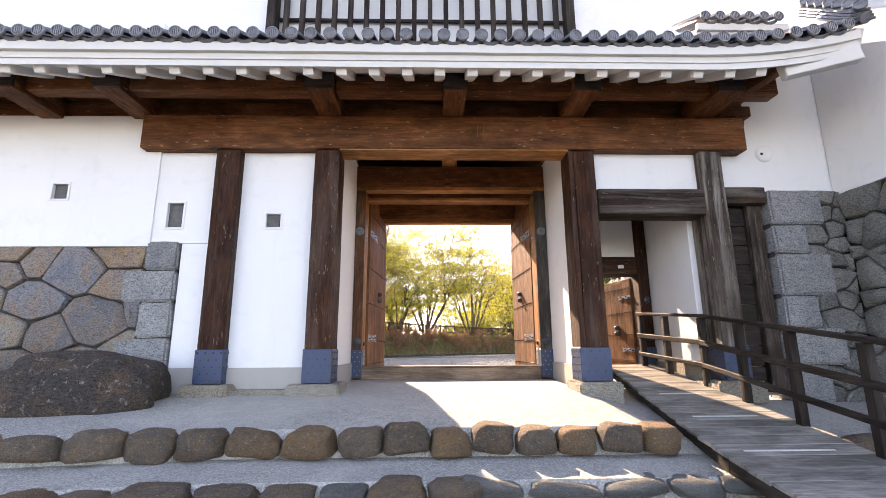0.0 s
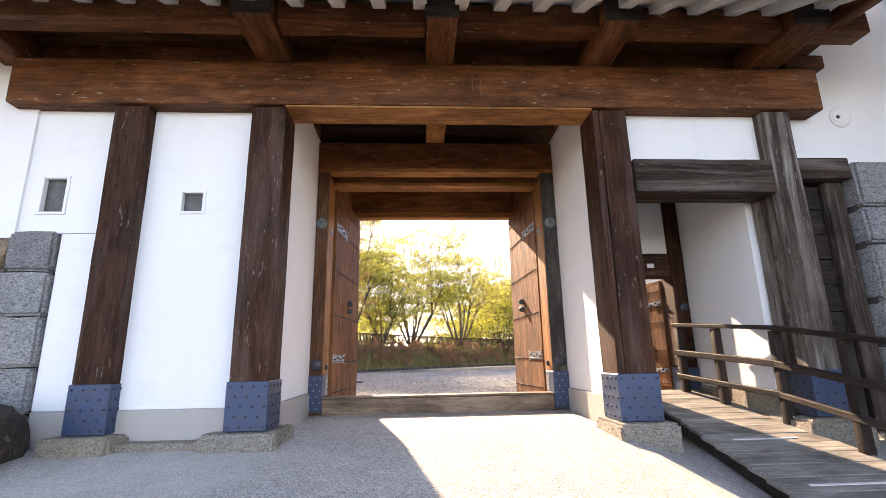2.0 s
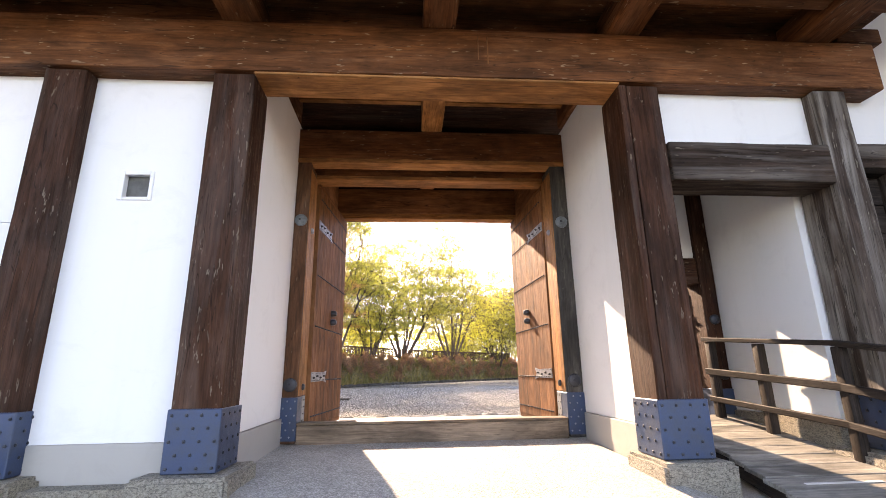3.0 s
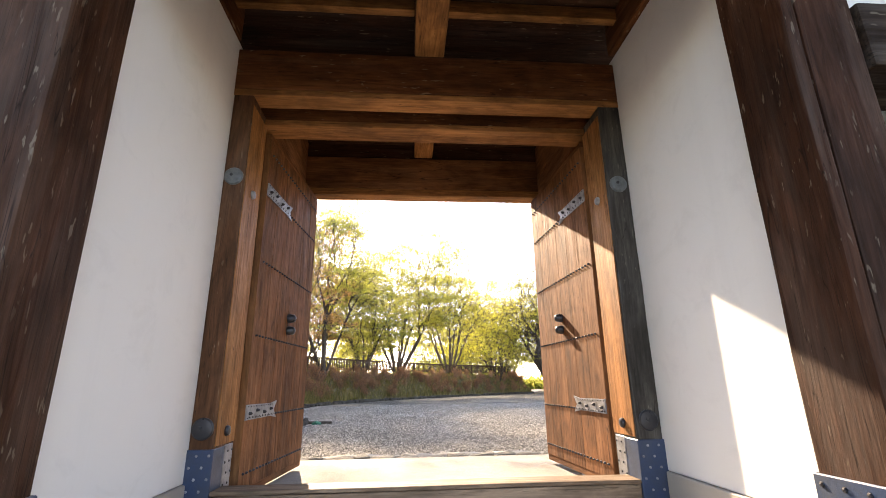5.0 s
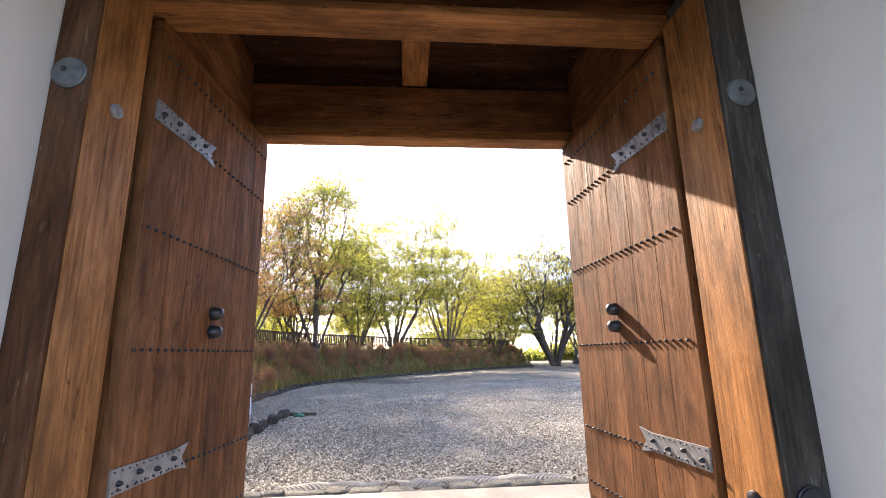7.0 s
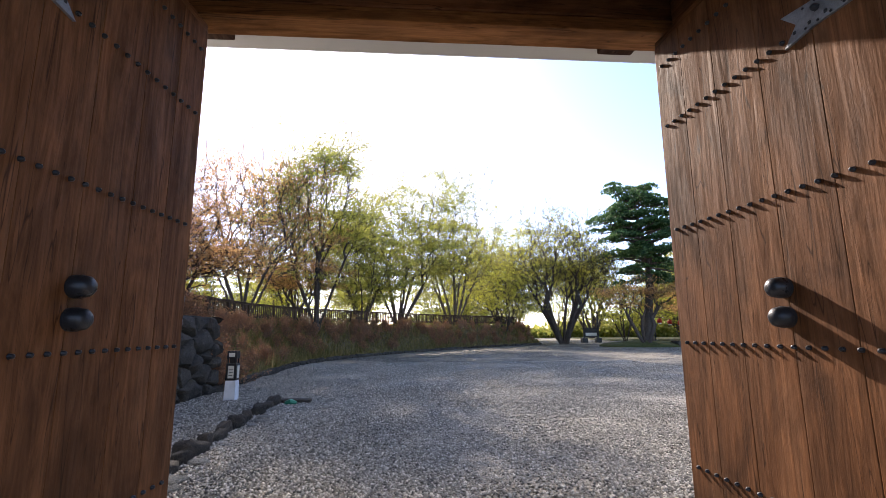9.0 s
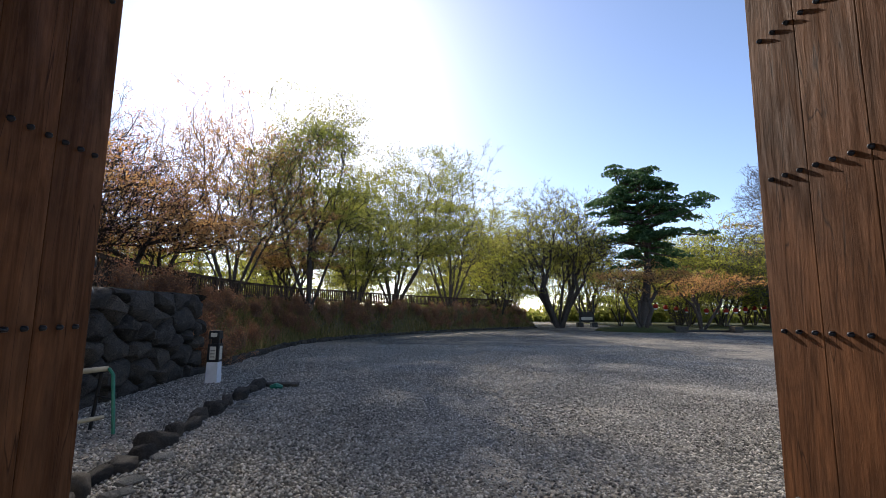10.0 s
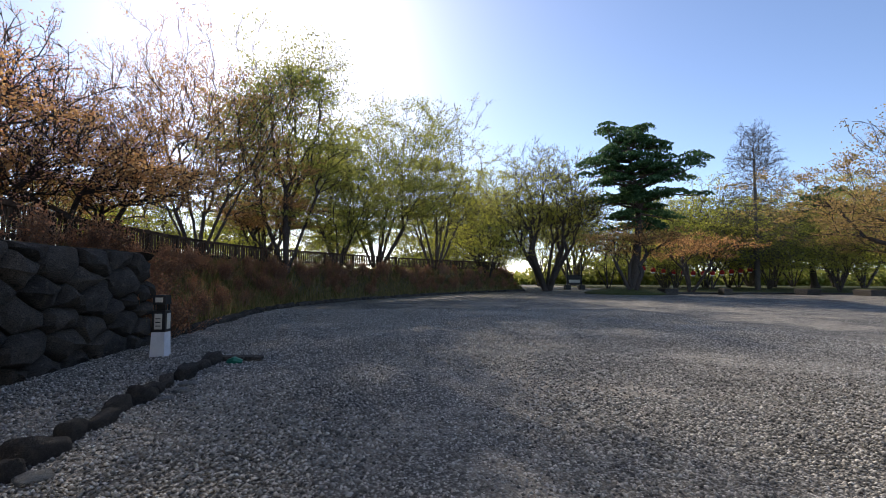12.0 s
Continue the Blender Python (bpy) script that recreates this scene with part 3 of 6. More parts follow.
# added strip whose golden colour paints light bounced up from the floor
part("soffit_board", timber(-1.40, 2.07, 8.104, 8.308, 4.335, 4.398, 0.008, 0.003, 81), GOLD["x"], l1, "lower edge painted golden for bounced light", smooth=0.3)
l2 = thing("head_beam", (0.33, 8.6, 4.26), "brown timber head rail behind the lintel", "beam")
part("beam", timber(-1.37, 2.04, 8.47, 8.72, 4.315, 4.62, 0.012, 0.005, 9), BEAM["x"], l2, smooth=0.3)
# same here: the floor's bounce light is painted as a golden lower edge
part("soffit_board", timber(-1.37, 2.04, 8.455, 8.718, 4.255, 4.313, 0.008, 0.003, 91), GOLD["x"], l2, "lower edge painted golden for bounced light", smooth=0.3)
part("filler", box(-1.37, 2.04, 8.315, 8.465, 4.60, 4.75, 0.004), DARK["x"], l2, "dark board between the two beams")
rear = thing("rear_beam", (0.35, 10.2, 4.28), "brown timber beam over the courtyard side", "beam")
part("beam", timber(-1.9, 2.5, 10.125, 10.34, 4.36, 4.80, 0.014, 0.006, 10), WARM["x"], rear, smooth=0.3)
# added paler strip, coloured for the bounce from the sunlit slab
part("soffit_board", timber(-1.9, 2.5, 10.128, 10.336, 4.27, 4.358, 0.008, 0.003, 101), GOLD["x"], rear, "lower edge painted paler for bounced light", smooth=0.3)
part("upper_board", box(-1.9, 2.5, 10.14, 10.3, 4.805, 5.2, 0.004), DARK["x"], rear, "dark board above the beam")
solid("passage_ceiling", box(-1.365, 2.065, 8.73, 10.12, 4.99, 5.03), DARK["x"], "dark boards above the open doors", "ceiling", kind="structure")
for x0, x1 in ((-1.365, -1.17), (1.87, 2.065)):
    b = thing("wall_beam", ((x0 + x1) / 2, 9.4, 4.3), "brown beam along the wall above the open door", "beam", "beams above the doors")
    part("beam", timber(x0, x1, 8.73, 10.12, 4.26, 4.985, 0.012, 0.004, int(x0 * 3)), WARM["y"], b, smooth=0.3)
sill = thing("threshold", (0.33, 8.2, 1.0), "worn brown timber threshold across the gateway", "threshold")
part("beam", timber(-1.19, 1.86, 8.10, 8.31, 0.97, 1.185, 0.014, 0.006, 13), SILL, sill, smooth=0.3)
part("top_board", timber(-1.19, 1.86, 8.095, 8.315, 1.187, 1.215, 0.008, 0.003, 14), SILL, sill, smooth=0.3)


def door_post(x0, x1, inner, s):
    """A door post; inner is its face towards the opening and s the side it looks to."""
    p = thing("door_post", ((x0 + x1) / 2, 8.28, 1.0), "brown timber door post with iron shoe and bosses", "door post", "door posts of the gate")
    part("shaft", timber(x0, x1, 8.105, 8.508, 1.0, 4.335, 0.014, 0.005, int(x0 * 9)), SLATE if s < 0 else POST, p, smooth=0.3)
    # thin added strip: light on the post's inner face is painted in gold
    part("reveal_board", timber(inner - 0.006, inner + 0.006, 8.125, 8.503, 1.5, 4.25, 0.003, 0.001, 3), GOLD["z"], p, "reveal painted golden for the light on this face")
    shoe = part("iron_shoe", box(x0 - 0.008, x1 + 0.008, 8.093, 8.30, 1.03, 1.485, 0.005), NAVY, p, "blue-black iron shoe plate")
    ps = [(x0 + 0.025 + 0.042 * i, 8.093, 1.07 + 0.075 * k) for k in range(6) for i in range(4) if (i + k) % 2 == 0]
    part("rivet_field", rivets(ps, (0, -1, 0), 0.011, 0.009), IRON, shoe, kind="stuff")
    plate = part("side_plate", box(inner - 0.012 if s < 0 else inner - 0.004, inner + 0.004 if s < 0 else inner + 0.012, 8.303, 8.462, 1.03, 1.49, 0.004), IRON, p, "pale grey riveted side plate")
    ps = [(inner + 0.012 * s, 8.32 + 0.042 * i, 1.07 + 0.075 * k) for k in range(6) for i in range(4) if (i + k) % 2 == 0]
    part("rivet_field", rivets(ps, (s, 0, 0), 0.010, 0.008), KNOB, plate, kind="stuff")
    for z in (1.62, 3.56):
        b = part("boss", disc(((x0 + x1) / 2, 8.102, z), (0, -1, 0), 0.076, 0.012, 28, 0.014), BOSS if z > 2 else KNOB, p, "round blue-grey iron boss" if z > 2 else "round dark iron boss", smooth=0.3)
        part("pin", disc(((x0 + x1) / 2 - 0.012, 8.082, z + 0.008), (0, -1, 0), 0.014, 0.008, 12, 0.006), KNOB, b, smooth=0.3)
        part("side_boss", disc((inner + 0.007 * s, 8.30, z - (0.03 if z < 2 else 0.08)), (s, 0, 0), 0.038, 0.014, 20, 0.016), IRON if z > 2 else KNOB, p, "small round iron boss", smooth=0.3)


door_post(-1.37, -1.20, -1.20, 1)
door_post(1.87, 2.07, 1.87, -1)


def fork_plate(length, height, t):
    """A hinge plate with a forked swallow-tail end, lying in y and z, as thick as t along x."""
    bm = bmesh.new()
    outline = [(0, -0.5), (0.80, -0.46), (1.0, -0.62), (0.90, 0.0), (1.0, 0.62), (0.80, 0.46), (0, 0.5)]
    a = [bm.verts.new((0, y * length, z * height)) for y, z in outline]
    b = [bm.verts.new((t, y * length, z * height)) for y, z in outline]
    bm.faces.new(a[::-1])
    bm.faces.new(b)
    for i in range(len(a)):
        k = (i + 1) % len(a)
        bm.faces.new((a[i], a[k], b[k], b[i]))
    return bm


def gate_leaf(name, length, height, thick, planks, straps, rows, label, group, hinge, angle, mirror):
    """A plank door leaf standing along y from its hinge, face towards +x (or -x when mirrored)."""
    d = thing(name, (0, 0, 0), label, "door", group)
    s = -1 if mirror else 1
    rnd = random.Random(5)
    cuts = [0] + [i / planks + rnd.uniform(-0.035, 0.035) for i in range(1, planks)] + [1]
    for a, b in zip(cuts, cuts[1:]):
        x0 = -thick if s > 0 else 0.0
        bm = timber(x0, x0 + thick, a * length + 0.001, b * length - 0.001, 0.06, height - 0.05, 0.003, 0.001, int(a * 60))
        part("plank", bm, WARM["z"], d, smooth=0.3)
    for z0, z1 in ((0.0, 0.06), (height - 0.05, height)):
        part("rail", timber(-thick * 0.9 if s > 0 else 0.005, -0.005 if s > 0 else thick * 0.9, 0, length, z0, z1, 0.004, 0.001), WARM["y"], d)
    for z in rows:
        count = 22 if length > 1 else 12
        ps = [(0.0, 0.07 + (length - 0.14) * i / (count - 1), z) for i in range(count)]
        part("stud_row", rivets(ps, (s, 0, 0), 0.0115, 0.02), KNOB, d, "row of small domed nails", smooth=0.9, kind="stuff")
    for z in straps:
        bm = fork_plate(length * 0.42, height * 0.038, 0.012)
        bm.transform(Matrix.Translation((0 if s > 0 else -0.012, 0.01, z)))
        st = part("hinge_strap", bm, IRON, d, "pale grey forked iron hinge strap")
        ps = [(s * 0.012, length * (0.04 + 0.095 * i), z + (0.01 if i % 2 else -0.01)) for i in range(4)]
        part("hinge_pin", rivets(ps, (s, 0, 0), 0.016, 0.03), KNOB, st, smooth=0.9, kind="stuff")
        ps = [(s * 0.012, length * 0.02 + 0.055 * i, z + q) for i in range(int(length * 7)) for q in (-0.045, 0.045)]
        part("rivet_field", rivets(ps, (s, 0, 0), 0.006, 0.006), KNOB, st, kind="stuff")
    for z in ((1.515, 1.39) if length > 1 else (height * 0.438, height * 0.37)):
        k = part("boss", disc((0, length * 0.53, z), (s, 0, 0), 0.045, 0.012, 24, 0.0), KNOB, d, "round iron boss", smooth=0.3)
        part("knob", disc((s * 0.012, length * 0.53, z), (s, 0, 0), 0.046, 0.026, 24, 0.045), KNOB, k, smooth=1.2)
    d.matrix_world = pose(*hinge, 0, 0, angle)
    return d


ROWS_OF_NAILS = (0.175, 0.60, 1.265, 1.92, 2.57, 2.97)
gate_leaf("gate_door", 1.62, 3.17, 0.11, 6, (0.64, 2.60), ROWS_OF_NAILS, "heavy brown plank gate door standing open", "leaves of the main gate", (-1.16, 8.575, 1.06), -5.0, False)
gate_leaf("gate_door", 1.62, 3.17, 0.11, 6, (0.64, 2.60), ROWS_OF_NAILS, "heavy brown plank gate door standing open", "leaves of the main gate", (1.86, 8.575, 1.06), 2.8, True)
for z in (2.575, 2.45):
    k = thing("edge_knob", (-1.06, 10.2, z), "small dark iron knob at the door edge", "knob", "knobs at the door edges")
    part("knob", disc((-1.07, 10.19, z), (0.25, 1, 0), 0.04, 0.02, 20, 0.03), KNOB, k, smooth=1.2)

# ---- side passage with its wicket door ----
wall("wicket_wall_right", 3.805, 4.18, 6.63, 8.30, 1.27, 4.3, "white plastered wall of the side passage")
wall("wicket_plinth_right", 3.77, 4.18, 6.63, 8.30, 0.85, 1.268, "low stone plinth of the side passage", PALESTONE)
wall("wicket_wall_back", 2.31, 3.60, 8.02, 8.26, 3.07, 4.3, "white plaster above the wicket door")
wp = thing("wicket_post", (3.74, 8.1, 1.1), "dark timber post of the wicket door with a boss", "door post")
part("shaft", timber(3.605, 3.80, 7.98, 8.28, 1.1, 4.3, 0.012, 0.005, 20), DARK["z"], wp, smooth=0.3)
part("boss", disc((3.71, 7.978, 2.3), (0, -1, 0), 0.06, 0.02, 24, 0.018), KNOB, wp, "round iron boss", smooth=0.3)
part("iron_shoe", box(3.597, 3.803, 7.965, 8.29, 1.1, 1.5, 0.005), NAVY, wp, "blue-black iron shoe plate")
part("boss", disc((3.71, 7.963, 1.66), (0, -1, 0), 0.06, 0.02, 24, 0.018), KNOB, wp, smooth=0.3)
wl = thing("wicket_lintel", (3.0, 8.1, 2.76), "dark timber lintel over the wicket door", "beam")
part("beam", timber(2.31, 3.602, 7.99, 8.26, 2.74, 3.065, 0.012, 0.005, 21), DARK["x"], wl, smooth=0.3)
part("number_plate", box(3.27, 3.37, 7.978, 7.992, 2.86, 2.92, 0.003), PLASTER, wl, "small white plate")
wth = thing("wicket_threshold", (3.0, 8.1, 1.05), "worn timber threshold of the wicket", "threshold")
part("beam", timber(2.31, 3.602, 8.0, 8.2, 0.98, 1.19, 0.012, 0.005, 22), PALE["x"], wth, smooth=0.3)
gate_leaf("wicket_door", 0.95, 1.55, 0.07, 4, (0.28, 1.22), (0.1, 0.55, 0.95, 1.4), "sunlit brown plank wicket door standing open", "", (3.58, 8.30, 1.18), 8, True)
panel = thing("board_panel", (4.5, 6.5, 0.95), "dark horizontal boards beside the grey pillar", "panel")
for i in range(9):
    part("board", timber(4.2, 4.62, 6.46 + 0.006 * (i % 2), 6.51, 0.96 + i * 0.282, 0.96 + i * 0.282 + 0.272, 0.006, 0.003, i), RAIL["x"], panel, smooth=0.3)
part("stile", timber(4.56, 4.76, 6.36, 6.52, 0.9, 3.5, 0.012, 0.006, 31), PALE["z"], panel, "grey weathered stile", smooth=0.3)
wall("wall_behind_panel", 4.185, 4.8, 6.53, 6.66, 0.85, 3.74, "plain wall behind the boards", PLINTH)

# ---- roofs ----
PITCH = math.atan(0.5)


def lift(x):
    """How far the eave sweeps up towards its outer corner."""
    return 0.24 * max(0.0, (x - 3.3) / 1.9) ** 2


def roll_tile(length):
    """A round cover tile running up the slope, with its ringed end disc; it looks towards -y."""
    bm = bmesh.new()
    seg, r = 8, 0.066
    rings = []
    for y in [0.0] + [0.02 + i * 0.28 for i in range(1 + int(length / 0.28))] + [length]:
        rings.append([bm.verts.new((r * math.cos(math.pi * i / seg), y, r * math.sin(math.pi * i / seg))) for i in range(seg + 1)])
    for a, b in zip(rings, rings[1:]):
        for i in range(seg):
            bm.faces.new((a[i], a[i + 1], b[i + 1], b[i]))
    return bm


def end_disc():
    bm = disc((0, 0.0, 0.0), (0, -1, 0), 0.076, 0.03, 20, 0.0, 0.014)
    for x in (-0.033, -0.011, 0.011, 0.033):
        h = math.sqrt(0.055 ** 2 - x * x)
        box(x - 0.006, x + 0.006, -0.028, -0.012, -h, h, 0.0, bm)
    return bm


def pan_tile(pitch_len, length):
    """The hollow tile between two rolls with its hanging front lip."""
    bm = bmesh.new()
    n = 7
    w = pitch_len / 2
    rows = []
    for y, dz in ((0.0, -0.075), (0.0, -0.03), (length, -0.03)):
        rows.append([bm.verts.new((-w + 2 * w * i / n, y, dz - 0.045 * math.sin(math.pi * i / n))) for i in range(n + 1)])
    for a, b in zip(rows, rows[1:]):
        for i in range(n):
            bm.faces.new((a[i], a[i + 1], b[i + 1], b[i]))
    back = [bm.verts.new((v.co.x, v.co.y + 0.03, v.co.z)) for v in rows[0]]
    for i in range(n):
        bm.faces.new((rows[0][i], back[i], back[i + 1], rows[0][i + 1]))
    return bm


def eave(x0, x1, y_edge, z_edge, face, length, spacing, label, rafter_gap=0.395, swept=True, back_off=0.13, last=99.0):
    """A tiled eave with plastered rafters and fascia. face is -1 towards the approach, +1 towards the courtyard."""
    root = thing("roof", ((x0 + x1) / 2, y_edge, z_edge), label, "roof", kind="structure")
    turn = pose(0, 0, 0, math.degrees(PITCH), 0, 0) if face < 0 else pose(0, 0, 0, 0, 0, 180) @ pose(0, 0, 0, math.degrees(PITCH), 0, 0)
    base = Vector(root.location)
    roll = mesh_of("roll_tile", roll_tile(length), TILE, 0.8)
    end = mesh_of("tile_disc", end_disc(), TILE_FACE)
    pan = mesh_of("pan_tile", pan_tile(spacing, length), TILE, 0.8)
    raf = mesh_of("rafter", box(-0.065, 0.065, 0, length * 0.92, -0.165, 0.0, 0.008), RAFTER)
    n = int((x1 - x0) / spacing)
    for i in range(n + 1):
        x = x0 + i * spacing
        dz = lift(x) if swept else 0.0
        at = Matrix.Translation(Vector((x, y_edge, z_edge + dz)) - base)
        piece("roll_tile", roll, root, at @ turn)
        piece("tile_disc", end, root, at @ (Matrix() if face < 0 else pose(0, 0, 0, 0, 0, 180)))
        if i < n:
            dz2 = lift(x + spacing / 2) if swept else 0.0
            piece("pan_tile", pan, root, Matrix.Translation(Vector((x + spacing / 2, y_edge, z_edge + dz2)) - base) @ turn)
    m = int((x1 - x0 - 0.2) / rafter_gap)
    for i in range(m + 1):
        x = x0 + 0.1 + i * rafter_gap
        if x > last:
            break
        dz = lift(x) if swept else 0.0
        piece("rafter", raf, root, Matrix.Translation(Vector((x, y_edge - face * back_off, z_edge - 0.265 + dz + (back_off - 0.13) * 0.5)) - base) @ turn)
    steps = 40
    lift_up = (back_off - 0.13) * 0.5
    for name, back, low, high, thick in (("fascia", back_off - 0.08, -0.195 + lift_up, -0.08 + lift_up, 0.06), ("lower_fascia", back_off - 0.03, -0.272 + lift_up, -0.197 + lift_up, 0.05)):
        bm = bmesh.new()
        rows = []
        for i in range(steps + 1):
            x = x0 - 0.1 + (x1 - x0 + 0.2) * i / steps
            dz = lift(x) if swept else 0.0
            ya, yb = y_edge - face * back, y_edge - face * (back + thick)
            rows.append([bm.verts.new((x, y, z_edge + dz + z)) for y, z in ((ya, low), (ya, high), (yb, high), (yb, low))])
        for a, b in zip(rows, rows[1:]):
            for k in range(4):
                bm.faces.new((a[k], a[(k + 1) % 4], b[(k + 1) % 4], b[k]))
        bm.faces.new(rows[0])
        bm.faces.new(rows[-1][::-1])
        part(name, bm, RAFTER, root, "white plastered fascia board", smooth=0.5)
    bm = bmesh.new()
    rows = []
    for i in range(steps + 1):
        x = x0 - 0.05 + (x1 - x0 + 0.1) * i / steps
        dz = lift(x) if swept else 0.0
        rows.append([bm.verts.new((x, y_edge - face * (0.12 + d), z_edge + dz + z0 + d * 0.5)) for d, z0 in ((0.0, -0.135), (length * 0.9, -0.135), (length * 0.9, -0.35), (0.0, -0.35))])
    for a, b in zip(rows, rows[1:]):
        for k in range(4):
            bm.faces.new((a[k], a[(k + 1) % 4], b[(k + 1) % 4], b[k]))
    bm.faces.new(rows[0])
    bm.faces.new(rows[-1][::-1])
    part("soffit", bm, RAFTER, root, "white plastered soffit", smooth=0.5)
    return root


front_roof = eave(-7.9, 5.16, 4.85, 5.13, -1, 1.85, 0.2235, "grey tiled eave with white plastered rafters", last=4.3)
part("verge", bar((5.3, 4.98, 5.24), (5.3, 6.35, 5.9), 0.12, 0.24, 0.01), RAFTER, front_roof, "white plastered verge board")
part("corner_board", bar((4.35, 5.1, 4.87), (5.26, 4.99, 5.06), 0.14, 0.26, 0.01), RAFTER, front_roof)
eave(-7.9, 8.5, 11.62, 5.27, 1, 1.7, 0.2235, "grey tiled eave with white plastered rafters over the courtyard", 0.395, False, 0.42)
solid("roof_deck", box(-9, 5.7, 6.62, 10.3, 5.9, 6.0), TILE, "plain roof deck behind the upper wall", "roof", kind="structure")
rb = thing("rear_wall_plate", (0, 10.25, 4.8), "dark beam under the courtyard eave", "beam")
part("beam", timber(-8, -1.92, 10.14, 10.34, 4.6, 5.2, 0.014, 0.005, 41), DARK["x"], rb, smooth=0.3)
part("beam", timber(2.52, 8.4, 10.14, 10.34, 4.6, 5.2, 0.014, 0.005, 42), DARK["x"], rb, smooth=0.3)
for x in (-3.6, -1.46, 2.05, 4.0):
    b = thing("bracket_beam", (x, 11.0, 4.9), "dark brown bracket beam under the courtyard eave", "bracket", "bracket beams of the courtyard eave")
    part("beam", timber(x - 0.16, x + 0.16, 10.345, 11.3, 4.86, 5.02, 0.014, 0.005, int(x * 5)), DARK["y"], b, smooth=0.3)
wall("wall_rear_left", -9.0, -1.63, 9.98, 10.13, 0.85, 5.2)
wall("wall_rear_right", 4.19, 8.5, 9.98, 10.13, 0.85, 5.2)
wall("wall_rear_upper", 2.31, 4.18, 9.98, 10.13, 4.7, 5.2)

# upper storey: plaster wall with a barred window
X0, X1 = -2.56, 2.26
wall("upper_wall_left", -9.0, X0, 6.46, 6.70, 5.31, 9.2, "white plastered upper wall")
wall("upper_wall_right", X1, 3.78, 6.46, 6.70, 5.31, 9.2, "white plastered upper wall")
wall("upper_wall_sill", X0, X1, 6.46, 6.70, 5.31, 5.95, "white plastered upper wall below the window")
wall("upper_wall_head", X0, X1, 6.46, 6.70, 7.5, 9.2, "white plastered upper wall above the window")
win = thing("window_1", ((X0 + X1) / 2, 6.45, 5.95), "window behind dark vertical timber bars", "window", kind="structure")
part("backing", box(X0, X1, 6.60, 6.66, 5.95, 7.5), PLASTER, win, "white plastered panel behind the bars")
for x in (X0 + 0.07, X1 - 0.07):
    part("window_frame", timber(x - 0.07, x + 0.07, 6.34, 6.55, 5.9, 7.5, 0.01, 0.004, int(x * 10)), RAIL["z"], win, smooth=0.3)
part("window_sill", timber(X0, X1, 6.36, 6.56, 5.82, 5.95, 0.01, 0.004, 3), RAIL["x"], win, smooth=0.3)
slat = mesh_of("bar", box(-0.037, 0.037, 0, 0.09, 0, 1.55, 0.008), RAIL["z"])
N = 18
for i in range(N):
    x = X0 + 0.14 + (X1 - X0 - 0.28) * (i + 0.5) / N
    piece("bar", slat, win, Matrix.Translation(Vector((x, 6.43, 5.95)) - Vector(win.location)))
part("cross_rail", box(X0 + 0.14, X1 - 0.14, 6.53, 6.57, 6.62, 6.67, 0.004), RAIL["x"], win)
vent = thing("wall_vent", (-4.25, 6.40, 6.2), "small plastered vent hood on the upper wall", "vent")
part("hood", box(-4.42, -4.08, 6.34, 6.458, 6.15, 6.42, 0.01), PLASTER, vent)
part("hole", box(-4.34, -4.10, 6.335, 6.35, 6.12, 6.32, 0.003), RAIL["x"], vent, "dark opening")

# stepped upper roof that meets the tower wall
low = eave(4.1, 5.3, 6.0, 6.36, -1, 0.9, 0.2235, "short grey tiled eave at the corner", 0.395, False)
ridge = thing("hip_ridge", (5.0, 5.6, 5.9), "grey tiled hip ridge rising at the corner", "roof ridge")
for i in range(4):
    a, b = Vector((5.28, 4.86, 5.40 + i * 0.045)), Vector((5.86, 6.2, 6.55 + i * 0.05))
    part("ridge_tile", bar(a, b, 0.26 - 0.02 * i, 0.035, 0.008), TILE, ridge)
for i in range(7):
    f = i / 6
    c = Vector((5.28, 4.86, 5.60)).lerp(Vector((5.86, 6.2, 6.78)), f)
    part("ridge_disc", disc(c, (-0.5, -0.6, 0.1), 0.075, 0.05, 18, 0.0, 0.014), TILE_FACE, ridge)
part("verge_tile", tube([(5.3, 4.84, 5.42), (5.34, 5.3, 5.65), (5.36, 6.3, 6.12)], 0.07, 10), TILE, ridge, smooth=1.0)

# ---- stonework ----


def clip_poly(poly, p, n):
    """Keeps the part of a polygon on the side of p that n points away from."""
    out = []
    for a, b in zip(poly, poly[1:] + poly[:1]):
        da, db = (a - p).dot(n), (b - p).dot(n)
        if da <= 0:
            out.append(a)
        if (da < 0 < db) or (db < 0 < da):
            out.append(a.lerp(b, da / (da - db)))
    return out


